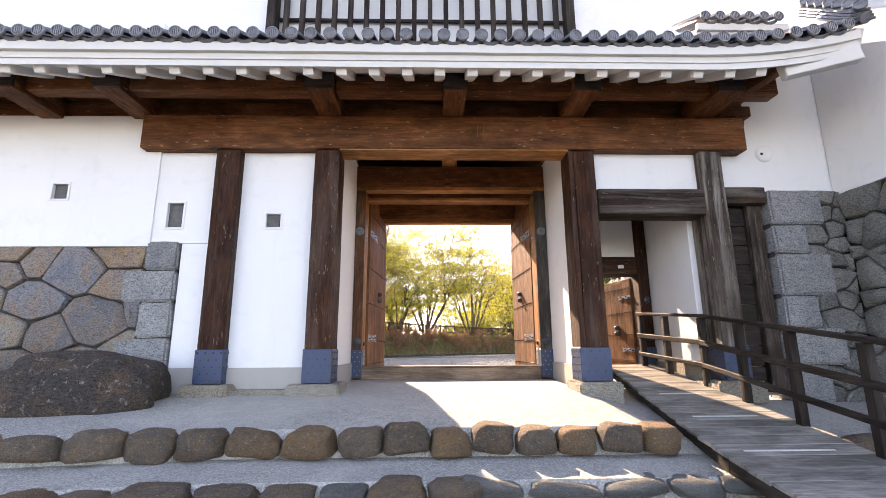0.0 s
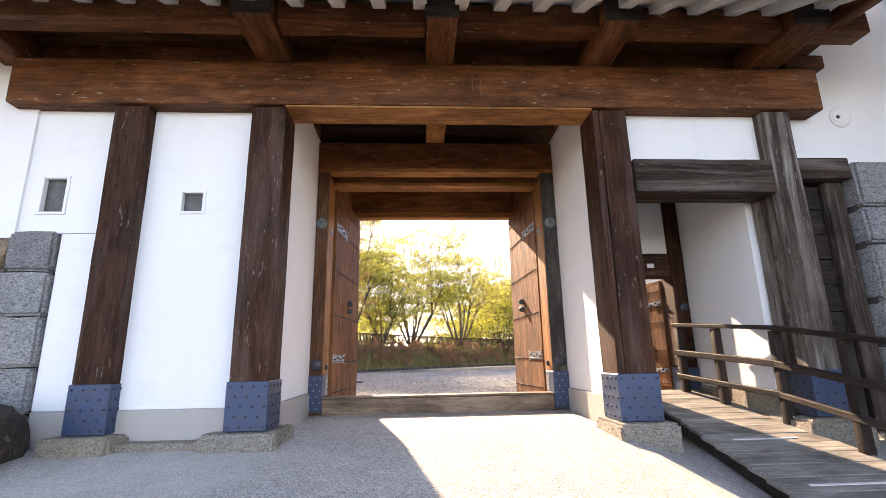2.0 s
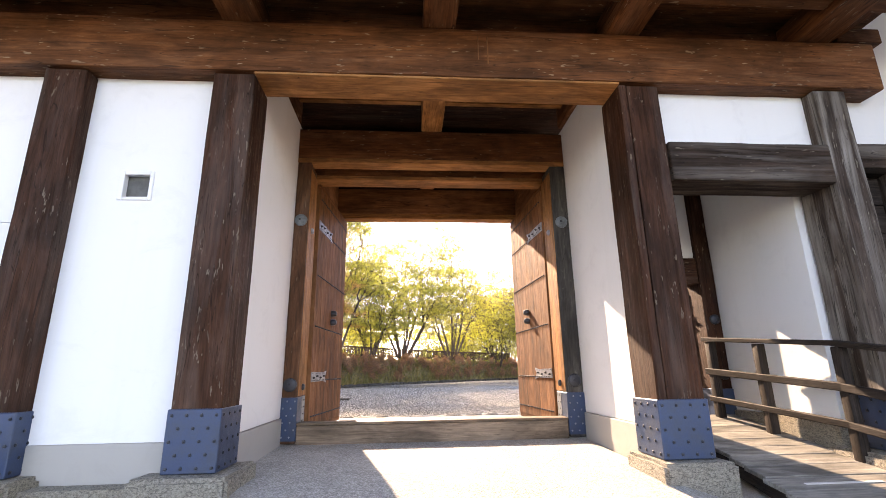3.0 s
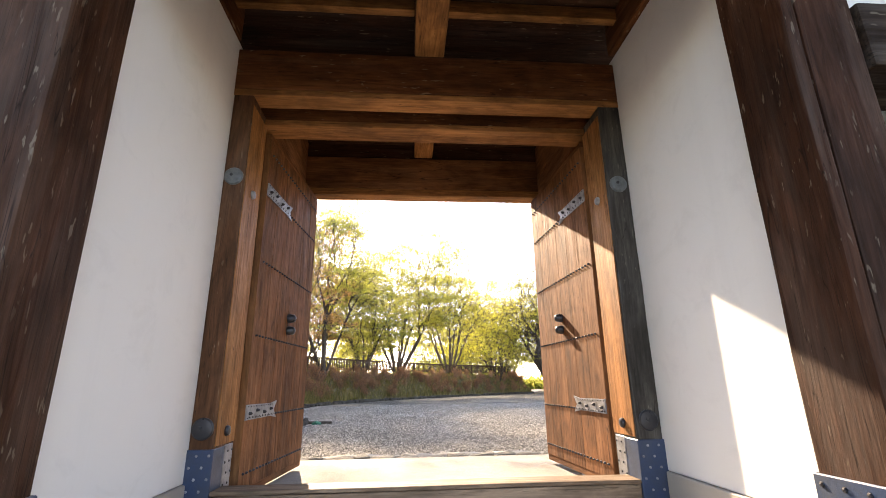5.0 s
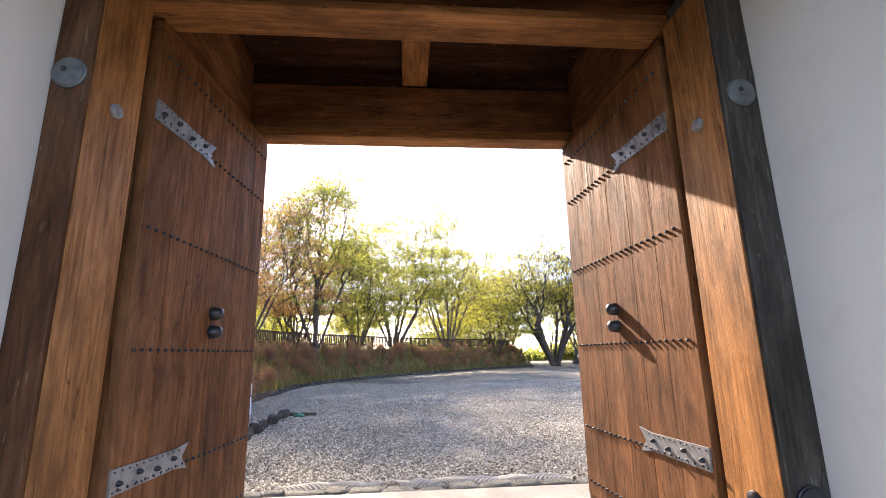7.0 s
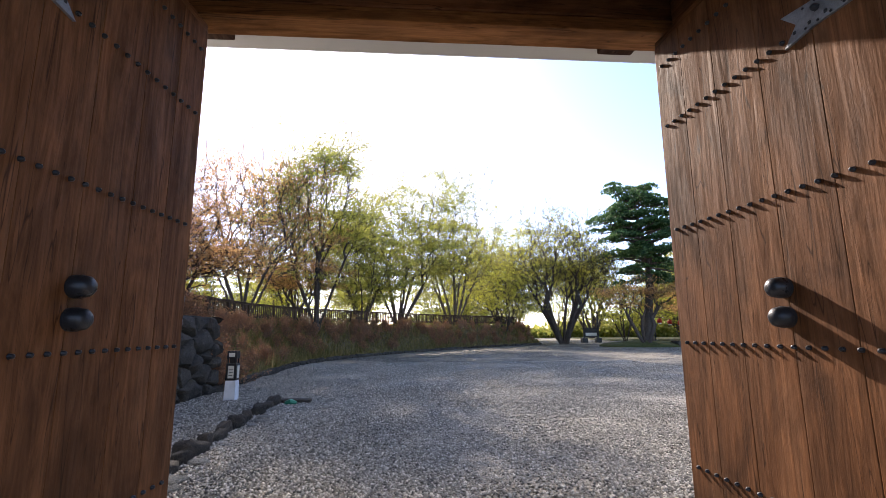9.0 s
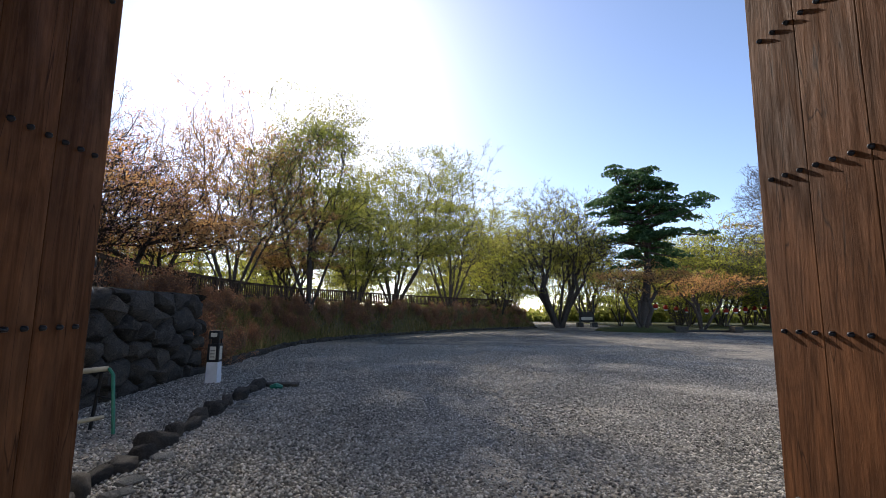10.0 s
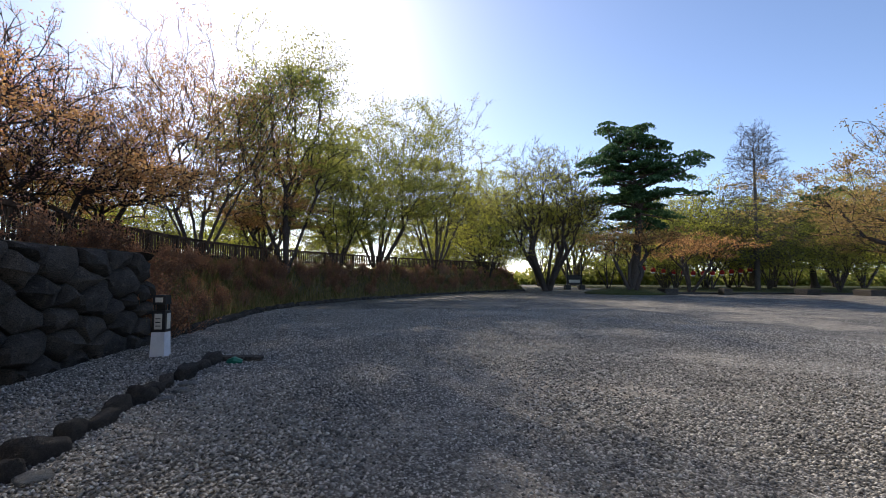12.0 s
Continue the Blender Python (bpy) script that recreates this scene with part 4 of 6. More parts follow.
def cells(w, h, size, seed, flat=0.68):
    """Irregular fitted cells of mixed sizes that fill a rectangle; they are wider than high."""
    rnd = random.Random(seed)
    pts = []
    for _ in range(int(900 * max(1, w * h / 6))):
        p = Vector((rnd.uniform(-0.2, w + 0.2), rnd.uniform(0.05, h - 0.05)))
        r = size * rnd.choice((0.34, 0.5, 0.56, 0.6))
        if all(math.hypot(p.x - q.x, (p.y - q.y) / flat) > (r + s) * 0.86 for q, s in pts):
            pts.append((p, r))
    for p, r in pts:
        poly = [Vector((0, 0)), Vector((w, 0)), Vector((w, h)), Vector((0, h))]
        for q, s in pts:
            if q is p or (q - p).length > size * 3:
                continue
            d = Vector((q.x - p.x, (q.y - p.y) / flat))
            at = 0.5 + (r * r - s * s) / (2 * d.length_squared)
            n = Vector((d.x, d.y / flat)).normalized()
            poly = clip_poly(poly, p.lerp(q, at), n)
            if len(poly) < 3:
                break
        if len(poly) >= 3 and abs(sum(a.x * b.y - a.y * b.x for a, b in zip(poly, poly[1:] + poly[:1]))) > 0.008:
            yield poly


def stone_face(poly, depth, rnd, gap=0.006, soft=0.018, rough=0.036):
    """A stone with the outline poly (in x and z), its rough bulged face towards -y."""
    c = sum(poly, Vector((0, 0))) / len(poly)
    fine = []
    for a, b in zip(poly, poly[1:] + poly[:1]):
        n = max(1, int((b - a).length / 0.16))
        fine += [a.lerp(b, i / n) for i in range(n)]
    fine = [a * 0.88 + (b + z) * 0.06 + Vector((rnd.uniform(-0.012, 0.012), rnd.uniform(-0.012, 0.012))) for z, a, b in zip(fine[-1:] + fine[:-1], fine, fine[1:] + fine[:1])]
    r = max((p - c).length for p in fine)
    o = Vector((rnd.uniform(0, 90), rnd.uniform(0, 90), 0))
    bm = bmesh.new()
    rings = []
    lean = (rnd.uniform(-0.12, 0.12), rnd.uniform(-0.12, 0.12))
    for shrink, y in ((gap, 0.06), (gap, -depth * 0.35), (gap + soft, -depth * 0.8), (gap + soft + r * 0.35, -depth)):
        ring = []
        for p in fine:
            d = p - c
            q = c + d * max(0.12, 1 - shrink / max(d.length, 0.05))
            bump = noise.noise(Vector((q.x * 5, q.y * 5, 0)) + o) * rough if y < 0 else 0
            ring.append(bm.verts.new((q.x, y + bump + (lean[0] * (q.x - c.x) + lean[1] * (q.y - c.y)) * (1 if y < 0 else 0), q.y)))
        rings.append(ring)
    for a, b in zip(rings, rings[1:]):
        for i in range(len(a)):
            k = (i + 1) % len(a)
            bm.faces.new((a[i], a[k], b[k], b[i]))
    top = bm.verts.new((c.x, -depth * 1.06 + rnd.uniform(-rough, rough), c.y))
    last = rings[-1]
    for i in range(len(last)):
        bm.faces.new((last[i], last[(i + 1) % len(last)], top))
    return bm


def stone_wall(name, label, place, w, h, size, seed, material, depth=0.07, quoin=0.0, quoin_side=1, quoin_mat=None, courses=5, thick=0.5, soft=0.018):
    """A wall of fitted stones: its face lies in local x and z and looks towards -y; quoin: the width of the dressed corner blocks."""
    root = thing(name, (0, 0, 0), label, "stone wall", kind="structure")
    rnd = random.Random(seed)
    part("core", box(0.02, w - 0.02, 0.02, thick, 0, h - 0.02), JOINT, root, "dark joints")
    x_off = 0.0
    if quoin:
        z = 0.0
        hs = [rnd.uniform(0.8, 1.2) for _ in range(courses)]
        for i, q in enumerate(hs):
            hh = h * q / sum(hs)
            ww = quoin * (1.25 if i % 2 else 0.8)
            x0, x1 = (w - ww, w) if quoin_side > 0 else (0, ww)
            bm = box(x0 + 0.006, x1 - 0.006, -depth - 0.03, thick - 0.02, z + 0.006, z + hh - 0.006)
            bmesh.ops.subdivide_edges(bm, edges=list(bm.edges), cuts=3, use_grid_fill=True)
            bmesh.ops.bevel(bm, geom=[e for e in bm.edges if e.calc_face_angle(0) > 0.5], offset=0.028, segments=2, affect="EDGES")
            for v in bm.verts:
                v.co += noise.noise_vector(v.co * 4 + Vector((seed, i * 3, 0))) * 0.012
            part("corner_stone", bm, quoin_mat or GRANITE, root, smooth=0.6)
            z += hh
        w_in = w - quoin * 0.78
        x_off = 0.0 if quoin_side > 0 else quoin * 0.78
    else:
        w_in = w
    for poly in cells(w_in, h, size, seed):
        part("stone", stone_face([Vector((p.x + x_off, p.y)) for p in poly], depth * rnd.uniform(0.75, 1.2), rnd, soft=soft), material, root, smooth=0.7)
    root.matrix_world = place
    return root


stone_wall("stone_wall_left", "fitted grey and rust-brown castle stones with granite corner blocks", pose(-8.6, 6.395, 0.80), 5.13, 2.17, 0.66, 4, MASONRY, 0.06, 0.56, 1, GRANITE, 5, 0.22)
stone_wall("stone_wall_right", "dressed granite blocks beside the board panel", pose(4.80, 6.30, 0.75), 1.12, 2.95, 0.45, 9, MOSSY, 0.05, 0.62, -1, GRANITE, 6, 0.5)
stone_wall("stone_wall_tower", "mossy grey fitted stones under the tower wall", pose(5.92, 6.26, 0.45, 0, 0, -90), 3.2, 3.2, 0.62, 12, MOSSY, 0.1, 0.0, 1, None, 5, 0.6, 0.035)
wall("tower_wall", 5.92, 6.2, 3.0, 6.41, 3.66, 9.5, "white plastered tower wall")
solid("tower_core", box(5.97, 6.4, 3.05, 6.64, 0.4, 3.62), JOINT, "dark core behind the tower stones", "stone wall", kind="structure")
solid("tower_wall_ledge", box(5.86, 5.92, 3.0, 6.40, 3.63, 3.69, 0.008), PLASTER, "thin plaster ledge above the stones", "trim", kind="structure")
solid("upper_ledge", box(4.2, 5.9, 6.385, 6.42, 3.70, 3.75, 0.006), PLASTER, "thin plaster ledge above the stones", "trim", kind="structure")


def rounded_stone(sx, sy, sz, seed, flat=0.35, detail=2, square=0.62):
    """A weathered boulder, its foot flattened."""
    bm = bmesh.new()
    bmesh.ops.create_icosphere(bm, subdivisions=detail, radius=1.0)
    o = Vector((seed * 3.7, seed * 1.3, 0))
    for v in bm.verts:
        d = v.co.normalized()
        p = Vector([math.copysign(abs(c) ** square, c) for c in d])
        p *= 1 + 0.22 * noise.noise(d * 1.3 + o) + 0.09 * noise.noise(d * 3.5 + o) + 0.03 * noise.noise(d * 9 + o)
        v.co = Vector((p.x * sx, p.y * sy, max(p.z, -flat) * sz))
    return bm


BIG = "large weathered brown boulder at the foot of the stone wall"
for x, y, sx, sy, sz, s, turn in ((-4.08, 5.72, 0.90, 0.55, 0.47, 1, 4), (-5.74, 5.55, 0.70, 0.5, 0.45, 7, -6)):
    b = solid("boulder", rounded_stone(sx, sy, sz, s, 0.45, 4, 0.78), DARKROCK, BIG, "boulder", "boulders by the stone wall", smooth=3.1)
    b.matrix_world = pose(x, y, 1.0, 0, 0, turn)

STEP_MESH = [mesh_of("step_stone", rounded_stone(0.5, 0.5, 0.5, 20 + k, 0.8, 3), BOULDER, 3.1) for k in range(7)]
PALE_MESH = [mesh_of("step_stone", rounded_stone(0.5, 0.5, 0.5, 40 + k, 0.8, 3), MOSSY, 3.1) for k in range(5)]


def stone_row(name, label, x0, x1, y, z, mean, height, deep, seed, meshes):
    """A row of rounded stones that edges a step; they follow the swing of the step."""
    row = thing(name, ((x0 + x1) / 2, y, z), label, "step", kind="structure")
    rnd = random.Random(seed)
    x = x0
    while x < x1:
        w = mean * rnd.uniform(0.75, 1.35)
        c = x + w / 2
        ob = piece("step_stone", rnd.choice(meshes), row, Matrix.Translation(Vector((c, y + bend(c) + rnd.uniform(-0.03, 0.03), z - height * 0.5 + rnd.uniform(-0.02, 0.02))) - Vector(row.location)) @ pose(0, 0, 0, rnd.uniform(-5, 5), rnd.uniform(-5, 5), rnd.choice((0, 180)) + rnd.uniform(-8, 8)))
        ob.scale = (w * 1.0, deep, height * rnd.uniform(0.95, 1.18))
        x += w + 0.012
    return row


stone_row("step_upper", "row of rounded brown stones edging the upper step", -4.6, 2.2, 4.66, 0.78, 0.40, 0.25, 0.36, 3, STEP_MESH)
stone_row("step_lower", "row of rounded stones edging the lower step", -4.6, 0.2, 3.98, 0.475, 0.46, 0.16, 0.36, 8, STEP_MESH + PALE_MESH)
stone_row("step_lower_right", "row of flat grey stones edging the lower step", 0.2, 2.9, 4.02, 0.465, 0.52, 0.12, 0.34, 11, PALE_MESH)
stone_row("step_side", "few brown stones edging the ground beside the ramp", 3.95, 5.5, 4.70, 0.66, 0.45, 0.26, 0.34, 15, STEP_MESH)
stone_row("kerb_rear", "row of flat grey stones along the slab edge", -1.35, 2.15, 11.0, 1.03, 0.27, 0.12, 0.22, 21, PALE_MESH)

# ---- ramp to the wicket ----
def ramp_z(y):
    return 0.99 + 0.147 * (y - 6.4)


def ramp_left(y):
    return max(2.40, 2.44 + (y - 4.34) * 0.13)


def ramp_right(y):
    return 3.68 + 0.03 * (y - 6.4)


ramp = thing("ramp", (3.1, 5.0, 0.6), "grey weathered plank ramp up to the wicket", "ramp")
y = 0.9
k = 0
rnd = random.Random(2)
while y < 7.9:
    w = 0.235 * rnd.uniform(0.95, 1.05)
    a, b = ramp_left(y), ramp_right(y) + 0.05
    bm = box(a + rnd.uniform(-0.012, 0.012), b + rnd.uniform(-0.01, 0.01), 0.003, w - 0.003, -0.035, 0.0, 0.005)
    bm.transform(Matrix.Translation((0, y, ramp_z(y) + rnd.uniform(-0.002, 0.002))) @ pose(0, 0, 0, math.degrees(math.atan(0.147)), 0, 0))
    plank = part("plank", bm, DECK["x"], ramp)
    if k % 4 == 1 and y < 6.6:
        bm = box(a + 0.2, b - 0.28, w * 0.35, w * 0.35 + 0.028, 0.0, 0.005, 0.002)
        bm.transform(Matrix.Translation((0, y, ramp_z(y))) @ pose(0, 0, 0, math.degrees(math.atan(0.147)), 0, 0))
        part("grip_strip", bm, RAFTER, plank, "pale anti-slip strip")
    y += w
    k += 1
for f in (ramp_left, ramp_right):
    s = 0.06 if f is ramp_left else 0.0
    for ya, yb in ((0.9, 4.03), (4.03, 7.8)):
        part("side_beam", bar((f(ya) + s, ya, ramp_z(ya) - 0.1), (f(yb) + s, yb, ramp_z(yb) - 0.1), 0.07, 0.11), RAIL["y"], ramp, "dark side beam")
for yy in (1.8, 3.0, 4.4, 5.3, 6.2):
    h = ramp_z(yy) - 0.15
    part("strut", box(ramp_left(yy) + 0.1, ramp_left(yy) + 0.2, yy, yy + 0.1, ground_z(yy) - 0.03, h, 0.006), RAIL["z"], ramp)

rail = thing("handrail", (3.65, 5.0, 0.8), "dark brown timber handrail with three rails", "handrail")
POSTS = [1.2, 2.2, 3.05, 3.9, 4.75, 5.58, 6.39, 7.2, 7.86]


def rail_x(y):
    return ramp_right(y) + 0.02 if y < 6.4 else 3.70 - 0.115 * (y - 6.39)


def rail_foot(y):
    return ramp_z(y) - 0.12


def rail_top(y):
    return 1.925 + (0.147 * (y - 6.39) if y < 6.4 else 0.09 * (y - 6.39))


for y in POSTS:
    x = rail_x(y)
    part("post", timber(x - 0.042, x + 0.042, y - 0.042, y + 0.042, rail_foot(y), rail_top(y) - 0.03, 0.008, 0.003, int(y * 10)), RAIL["z"], rail, smooth=0.6)
for a, b in ((1.1, 6.39), (6.39, 7.92)):
    for drop, w, h in ((0.0, 0.11, 0.045), (0.36, 0.05, 0.07), (0.66, 0.045, 0.06)):
        part("rail", bar((rail_x(a) - (0.0 if not drop else 0.03), a, rail_top(a) - drop), (rail_x(b) - (0.0 if not drop else 0.03), b + 0.02, rail_top(b) - drop), w, h, 0.008), RAIL["y"], rail)
kerb = thing("drain_edge", (4.2, 4.9, 0.8), "pair of pale concrete strips beside the ramp", "kerb")
part("strip", bar((3.86, 5.9, 0.76), (3.80, 4.75, 0.625), 0.05, 0.03), PALESTONE, kerb)
part("strip", bar((4.0, 5.9, 0.76), (3.96, 4.75, 0.625), 0.05, 0.03), PALESTONE, kerb)

# ---- courtyard ----
GRASS = leaf("bank_grass", (0.11, 0.11, 0.032), (0.19, 0.165, 0.06), (0.3, 0.22, 0.1), 0.45)
SOIL = rough_stone("grassy_soil", (0.13, 0.115, 0.06), (0.21, 0.16, 0.09), (0.25, 0.21, 0.1), (0.2, 0.175, 0.1), 0.4, 1.5)
LAWN = rough_stone("short_lawn", (0.06, 0.075, 0.02), (0.085, 0.095, 0.03), (0.11, 0.1, 0.04), (0.2, 0.18, 0.09), 0.3, 1.0)
DARKSTONE = rough_stone("dark_field_stone", (0.04, 0.037, 0.034), (0.085, 0.075, 0.066), (0.15, 0.125, 0.1), (0.27, 0.25, 0.22), 0.4)
BARK = rough_stone("grey_brown_bark", (0.07, 0.055, 0.046), (0.12, 0.095, 0.08), (0.17, 0.14, 0.12), (0.24, 0.22, 0.2), 0.3, 3.0)
PALEBARK = rough_stone("pale_tan_bark", (0.11, 0.095, 0.08), (0.16, 0.14, 0.12), (0.21, 0.185, 0.16), (0.24, 0.22, 0.19), 0.3, 3.0)
TWIG = rough_stone("red_brown_twig", (0.3, 0.16, 0.1), (0.42, 0.24, 0.16), (0.5, 0.32, 0.22), (0.4, 0.26, 0.18), 0.2, 4.0)
RUSSET = leaf("russet_green_leaf", (0.19, 0.15, 0.04), (0.3, 0.21, 0.07), (0.42, 0.25, 0.11), 0.55, 1.7)
GREEN = leaf("fresh_green_leaf", (0.15, 0.162, 0.034), (0.23, 0.235, 0.052), (0.32, 0.31, 0.085), 0.68)
YELLOW = leaf("yellow_green_leaf", (0.17, 0.175, 0.028), (0.26, 0.255, 0.044), (0.35, 0.33, 0.07), 0.68)
ORANGE = leaf("orange_brown_leaf", (0.26, 0.125, 0.05), (0.37, 0.195, 0.075), (0.41, 0.26, 0.1), 0.66, 2.0)
PINKISH = leaf("reddish_bud", (0.32, 0.14, 0.12), (0.42, 0.22, 0.18), (0.48, 0.32, 0.26), 0.6)
UNDER = leaf("undergrowth_leaf", (0.12, 0.14, 0.03), (0.19, 0.2, 0.045), (0.27, 0.25, 0.07), 0.6, 2.0)
MIDGREEN = leaf("soft_green_leaf", (0.17, 0.185, 0.028), (0.25, 0.255, 0.04), (0.34, 0.32, 0.06), 0.66, 2.0)
BUD = leaf("dry_red_bud", (0.3, 0.12, 0.06), (0.42, 0.2, 0.1), (0.5, 0.28, 0.15), 0.5, 1.7)
NEEDLE = leaf("dark_pine_needle", (0.03, 0.068, 0.026), (0.05, 0.1, 0.038), (0.085, 0.15, 0.055), 0.35)
BLACK = plain("black_lacquer", (0.015, 0.015, 0.016), 0.45, 0.0, 0.3, 9.0, 0.2)
WHITE = plain("white_painted_board", (0.72, 0.74, 0.78), 0.5, 0.0, 0.15, 6.0, 0.1)
PANEL = plain("frosted_lamp_panel", (0.62, 0.6, 0.52), 0.35, 0.0, 0.15, 9.0, 0.05)
GREENPIPE = plain("green_painted_pipe", (0.02, 0.2, 0.13), 0.4, 0.0, 0.3, 12.0, 0.2)
BAMBOO = plain("pale_bamboo_pole", (0.42, 0.36, 0.24), 0.5, 0.0, 0.35, 9.0, 0.2)
RED = plain("red_paper_lantern", (0.5, 0.03, 0.025), 0.6, 0.0, 0.2, 9.0, 0.1)
FENCE = {"z": wood("black_fence_z", (0.11, 0.07, 0.048), "z", 0.7, 0.3), "y": wood("black_fence_y", (0.11, 0.07, 0.048), "y", 0.7, 0.3)}

stone_wall("stone_wall_court", "dark rounded field-stone wall below the fence", pose(-4.60, 10.4, 0.88, 0, 0, 90), 9.3, 1.85, 0.6, 31, DARKSTONE, 0.22, 0.0, 1, None, 5, 0.4, 0.06)
solid("terrace", box(-14, -4.82, 10.4, 19.75, 0.7, 2.62, 0.02), SOIL, "earth terrace behind the field-stone wall", "ground", kind="structure")


def smooth_path(points, n):
    """Points on a soft curve through the given ones."""
    out = []
    pts = [Vector(p) for p in points]
    for i in range(len(pts) - 1):
        p0, p1, p2, p3 = pts[max(i - 1, 0)], pts[i], pts[i + 1], pts[min(i + 2, len(pts) - 1)]
        for k in range(n):
            t = k / n
            out.append(0.5 * (2 * p1 + (p2 - p0) * t + (2 * p0 - 5 * p1 + 4 * p2 - p3) * t * t + (3 * p1 - p0 - 3 * p2 + p3) * t ** 3))
    return out + [pts[-1]]


EDGE = smooth_path([(-4.5, 19.3), (-4.55, 24.0), (-4.3, 29.0), (-2.3, 34.0), (1.2, 39.3), (4.8, 44.0), (10.3, 49.5), (12.6, 51.6)], 8)


def across(i, d):
    """The place d metres behind the i-th point of the gravel's edge."""
    a, b = EDGE[max(i - 1, 0)], EDGE[min(i + 1, len(EDGE) - 1)]
    t = (b - a).normalized()
    return EDGE[i] + Vector((-t.y, t.x)) * d


SLOPE = [(-0.05, -0.06), (0.12, 0.1), (0.45, 0.3), (0.9, 0.75), (1.35, 1.2), (1.75, 1.6), (2.0, 1.74), (3.0, 1.8), (9.0, 1.6), (22.0, 0.4), (40.0, -0.2)]


def bank_height(d):
    for (a, za), (b, zb) in zip(SLOPE, SLOPE[1:]):
        if a <= d <= b:
            return 0.93 + za + (zb - za) * (d - a) / (b - a)
    return 0.9


bm = bmesh.new()
rows = []
for i in range(len(EDGE)):
    row = []
    for d, _ in SLOPE:
        p = across(i, d + (0.15 * noise.noise(Vector((i * 0.6, 0, 0))) if d < 1 else 0))
        low = 1.0 if i < len(EDGE) - 6 else (len(EDGE) - 1 - i) / 6 * 0.7 + 0.3
        z = 0.93 + (bank_height(d) - 0.93) * low + 0.06 * noise.noise(Vector((p.x, p.y, 1)))
        row.append(bm.verts.new((p.x, p.y, z)))
    rows.append(row)
for a, b in zip(rows, rows[1:]):
    for k in range(len(a) - 1):
        bm.faces.new((a[k], a[k + 1], b[k + 1], b[k]))
solid("bank", bm, SOIL, "grassy earth bank along the gravel yard", "bank", kind="structure", smooth=3.1)


def fast_mesh(name, verts, faces, material):
    """A mesh from arrays: verts (n, 3) and faces (m, 3 or 4)."""
    me = bpy.data.meshes.new(name)
    verts, faces = np.asarray(verts, np.float32), np.asarray(faces, np.int32)
    k = faces.shape[1]
    me.vertices.add(len(verts))
    me.vertices.foreach_set("co", verts.ravel())
    me.loops.add(faces.size)
    me.loops.foreach_set("vertex_index", faces.ravel())
    me.polygons.add(len(faces))
    me.polygons.foreach_set("loop_start", np.arange(0, faces.size, k, dtype=np.int32))
    me.update(calc_edges=True)
    me.materials.append(material)
    return me


def leaves(centers, size, seed, droop=0.0):
    """Small pointed leaves, one at every centre, turned at random."""
    rng = np.random.default_rng(seed)
    n = len(centers)
    a = rng.normal(size=(n, 3))
    a[:, 2] -= droop
    a /= np.linalg.norm(a, axis=1)[:, None]
    b = np.cross(a, rng.normal(size=(n, 3)))
    b /= np.linalg.norm(b, axis=1)[:, None]
    s = (size * rng.uniform(0.6, 1.35, n))[:, None]
    c = np.asarray(centers)
    v = np.stack([c - a * s * 0.5, c + b * s * 0.32, c + a * s * 0.5, c - b * s * 0.32], 1).reshape(-1, 3)
    return v, np.arange(4 * n).reshape(n, 4)


def crown_points(rng, n, clumps, height, base, wide, cone, flat):
    """Twig ends, gathered in flat sprays inside a domed or pointed crown."""
    mid = base + (height - base) * 0.38
    cs = []
    while len(cs) < clumps:
        d = rng.normal(size=3)
        d /= np.linalg.norm(d)
        r = rng.uniform(0.12, 1.0) ** 0.42
        if cone:
            u = rng.uniform(0, 1) ** 1.15
            a, q = rng.uniform(0, 6.28), wide * (1.0 - u ** 2.2) * (0.6 + 0.4 * min(1.0, u * 3)) * rng.uniform(0.1, 1.0) ** 0.5
            cs.append((math.cos(a) * q, math.sin(a) * q, base + (height - base) * u))
            continue
        up = height - mid if d[2] > 0 else mid - base
        lump = 0.86 + 0.2 * math.sin(3.1 * math.atan2(d[1], d[0]) + 4 * d[2] + n)
        cs.append((d[0] * r * wide * lump, d[1] * r * wide * lump, mid + d[2] * r * up * lump))
    cs = np.array(cs)
    pick = rng.integers(0, clumps, n)
    k = wide * 0.16
    return cs[pick] + np.clip(rng.normal(size=(n, 3)), -1.6, 1.6) * np.array([k, k, k * flat])


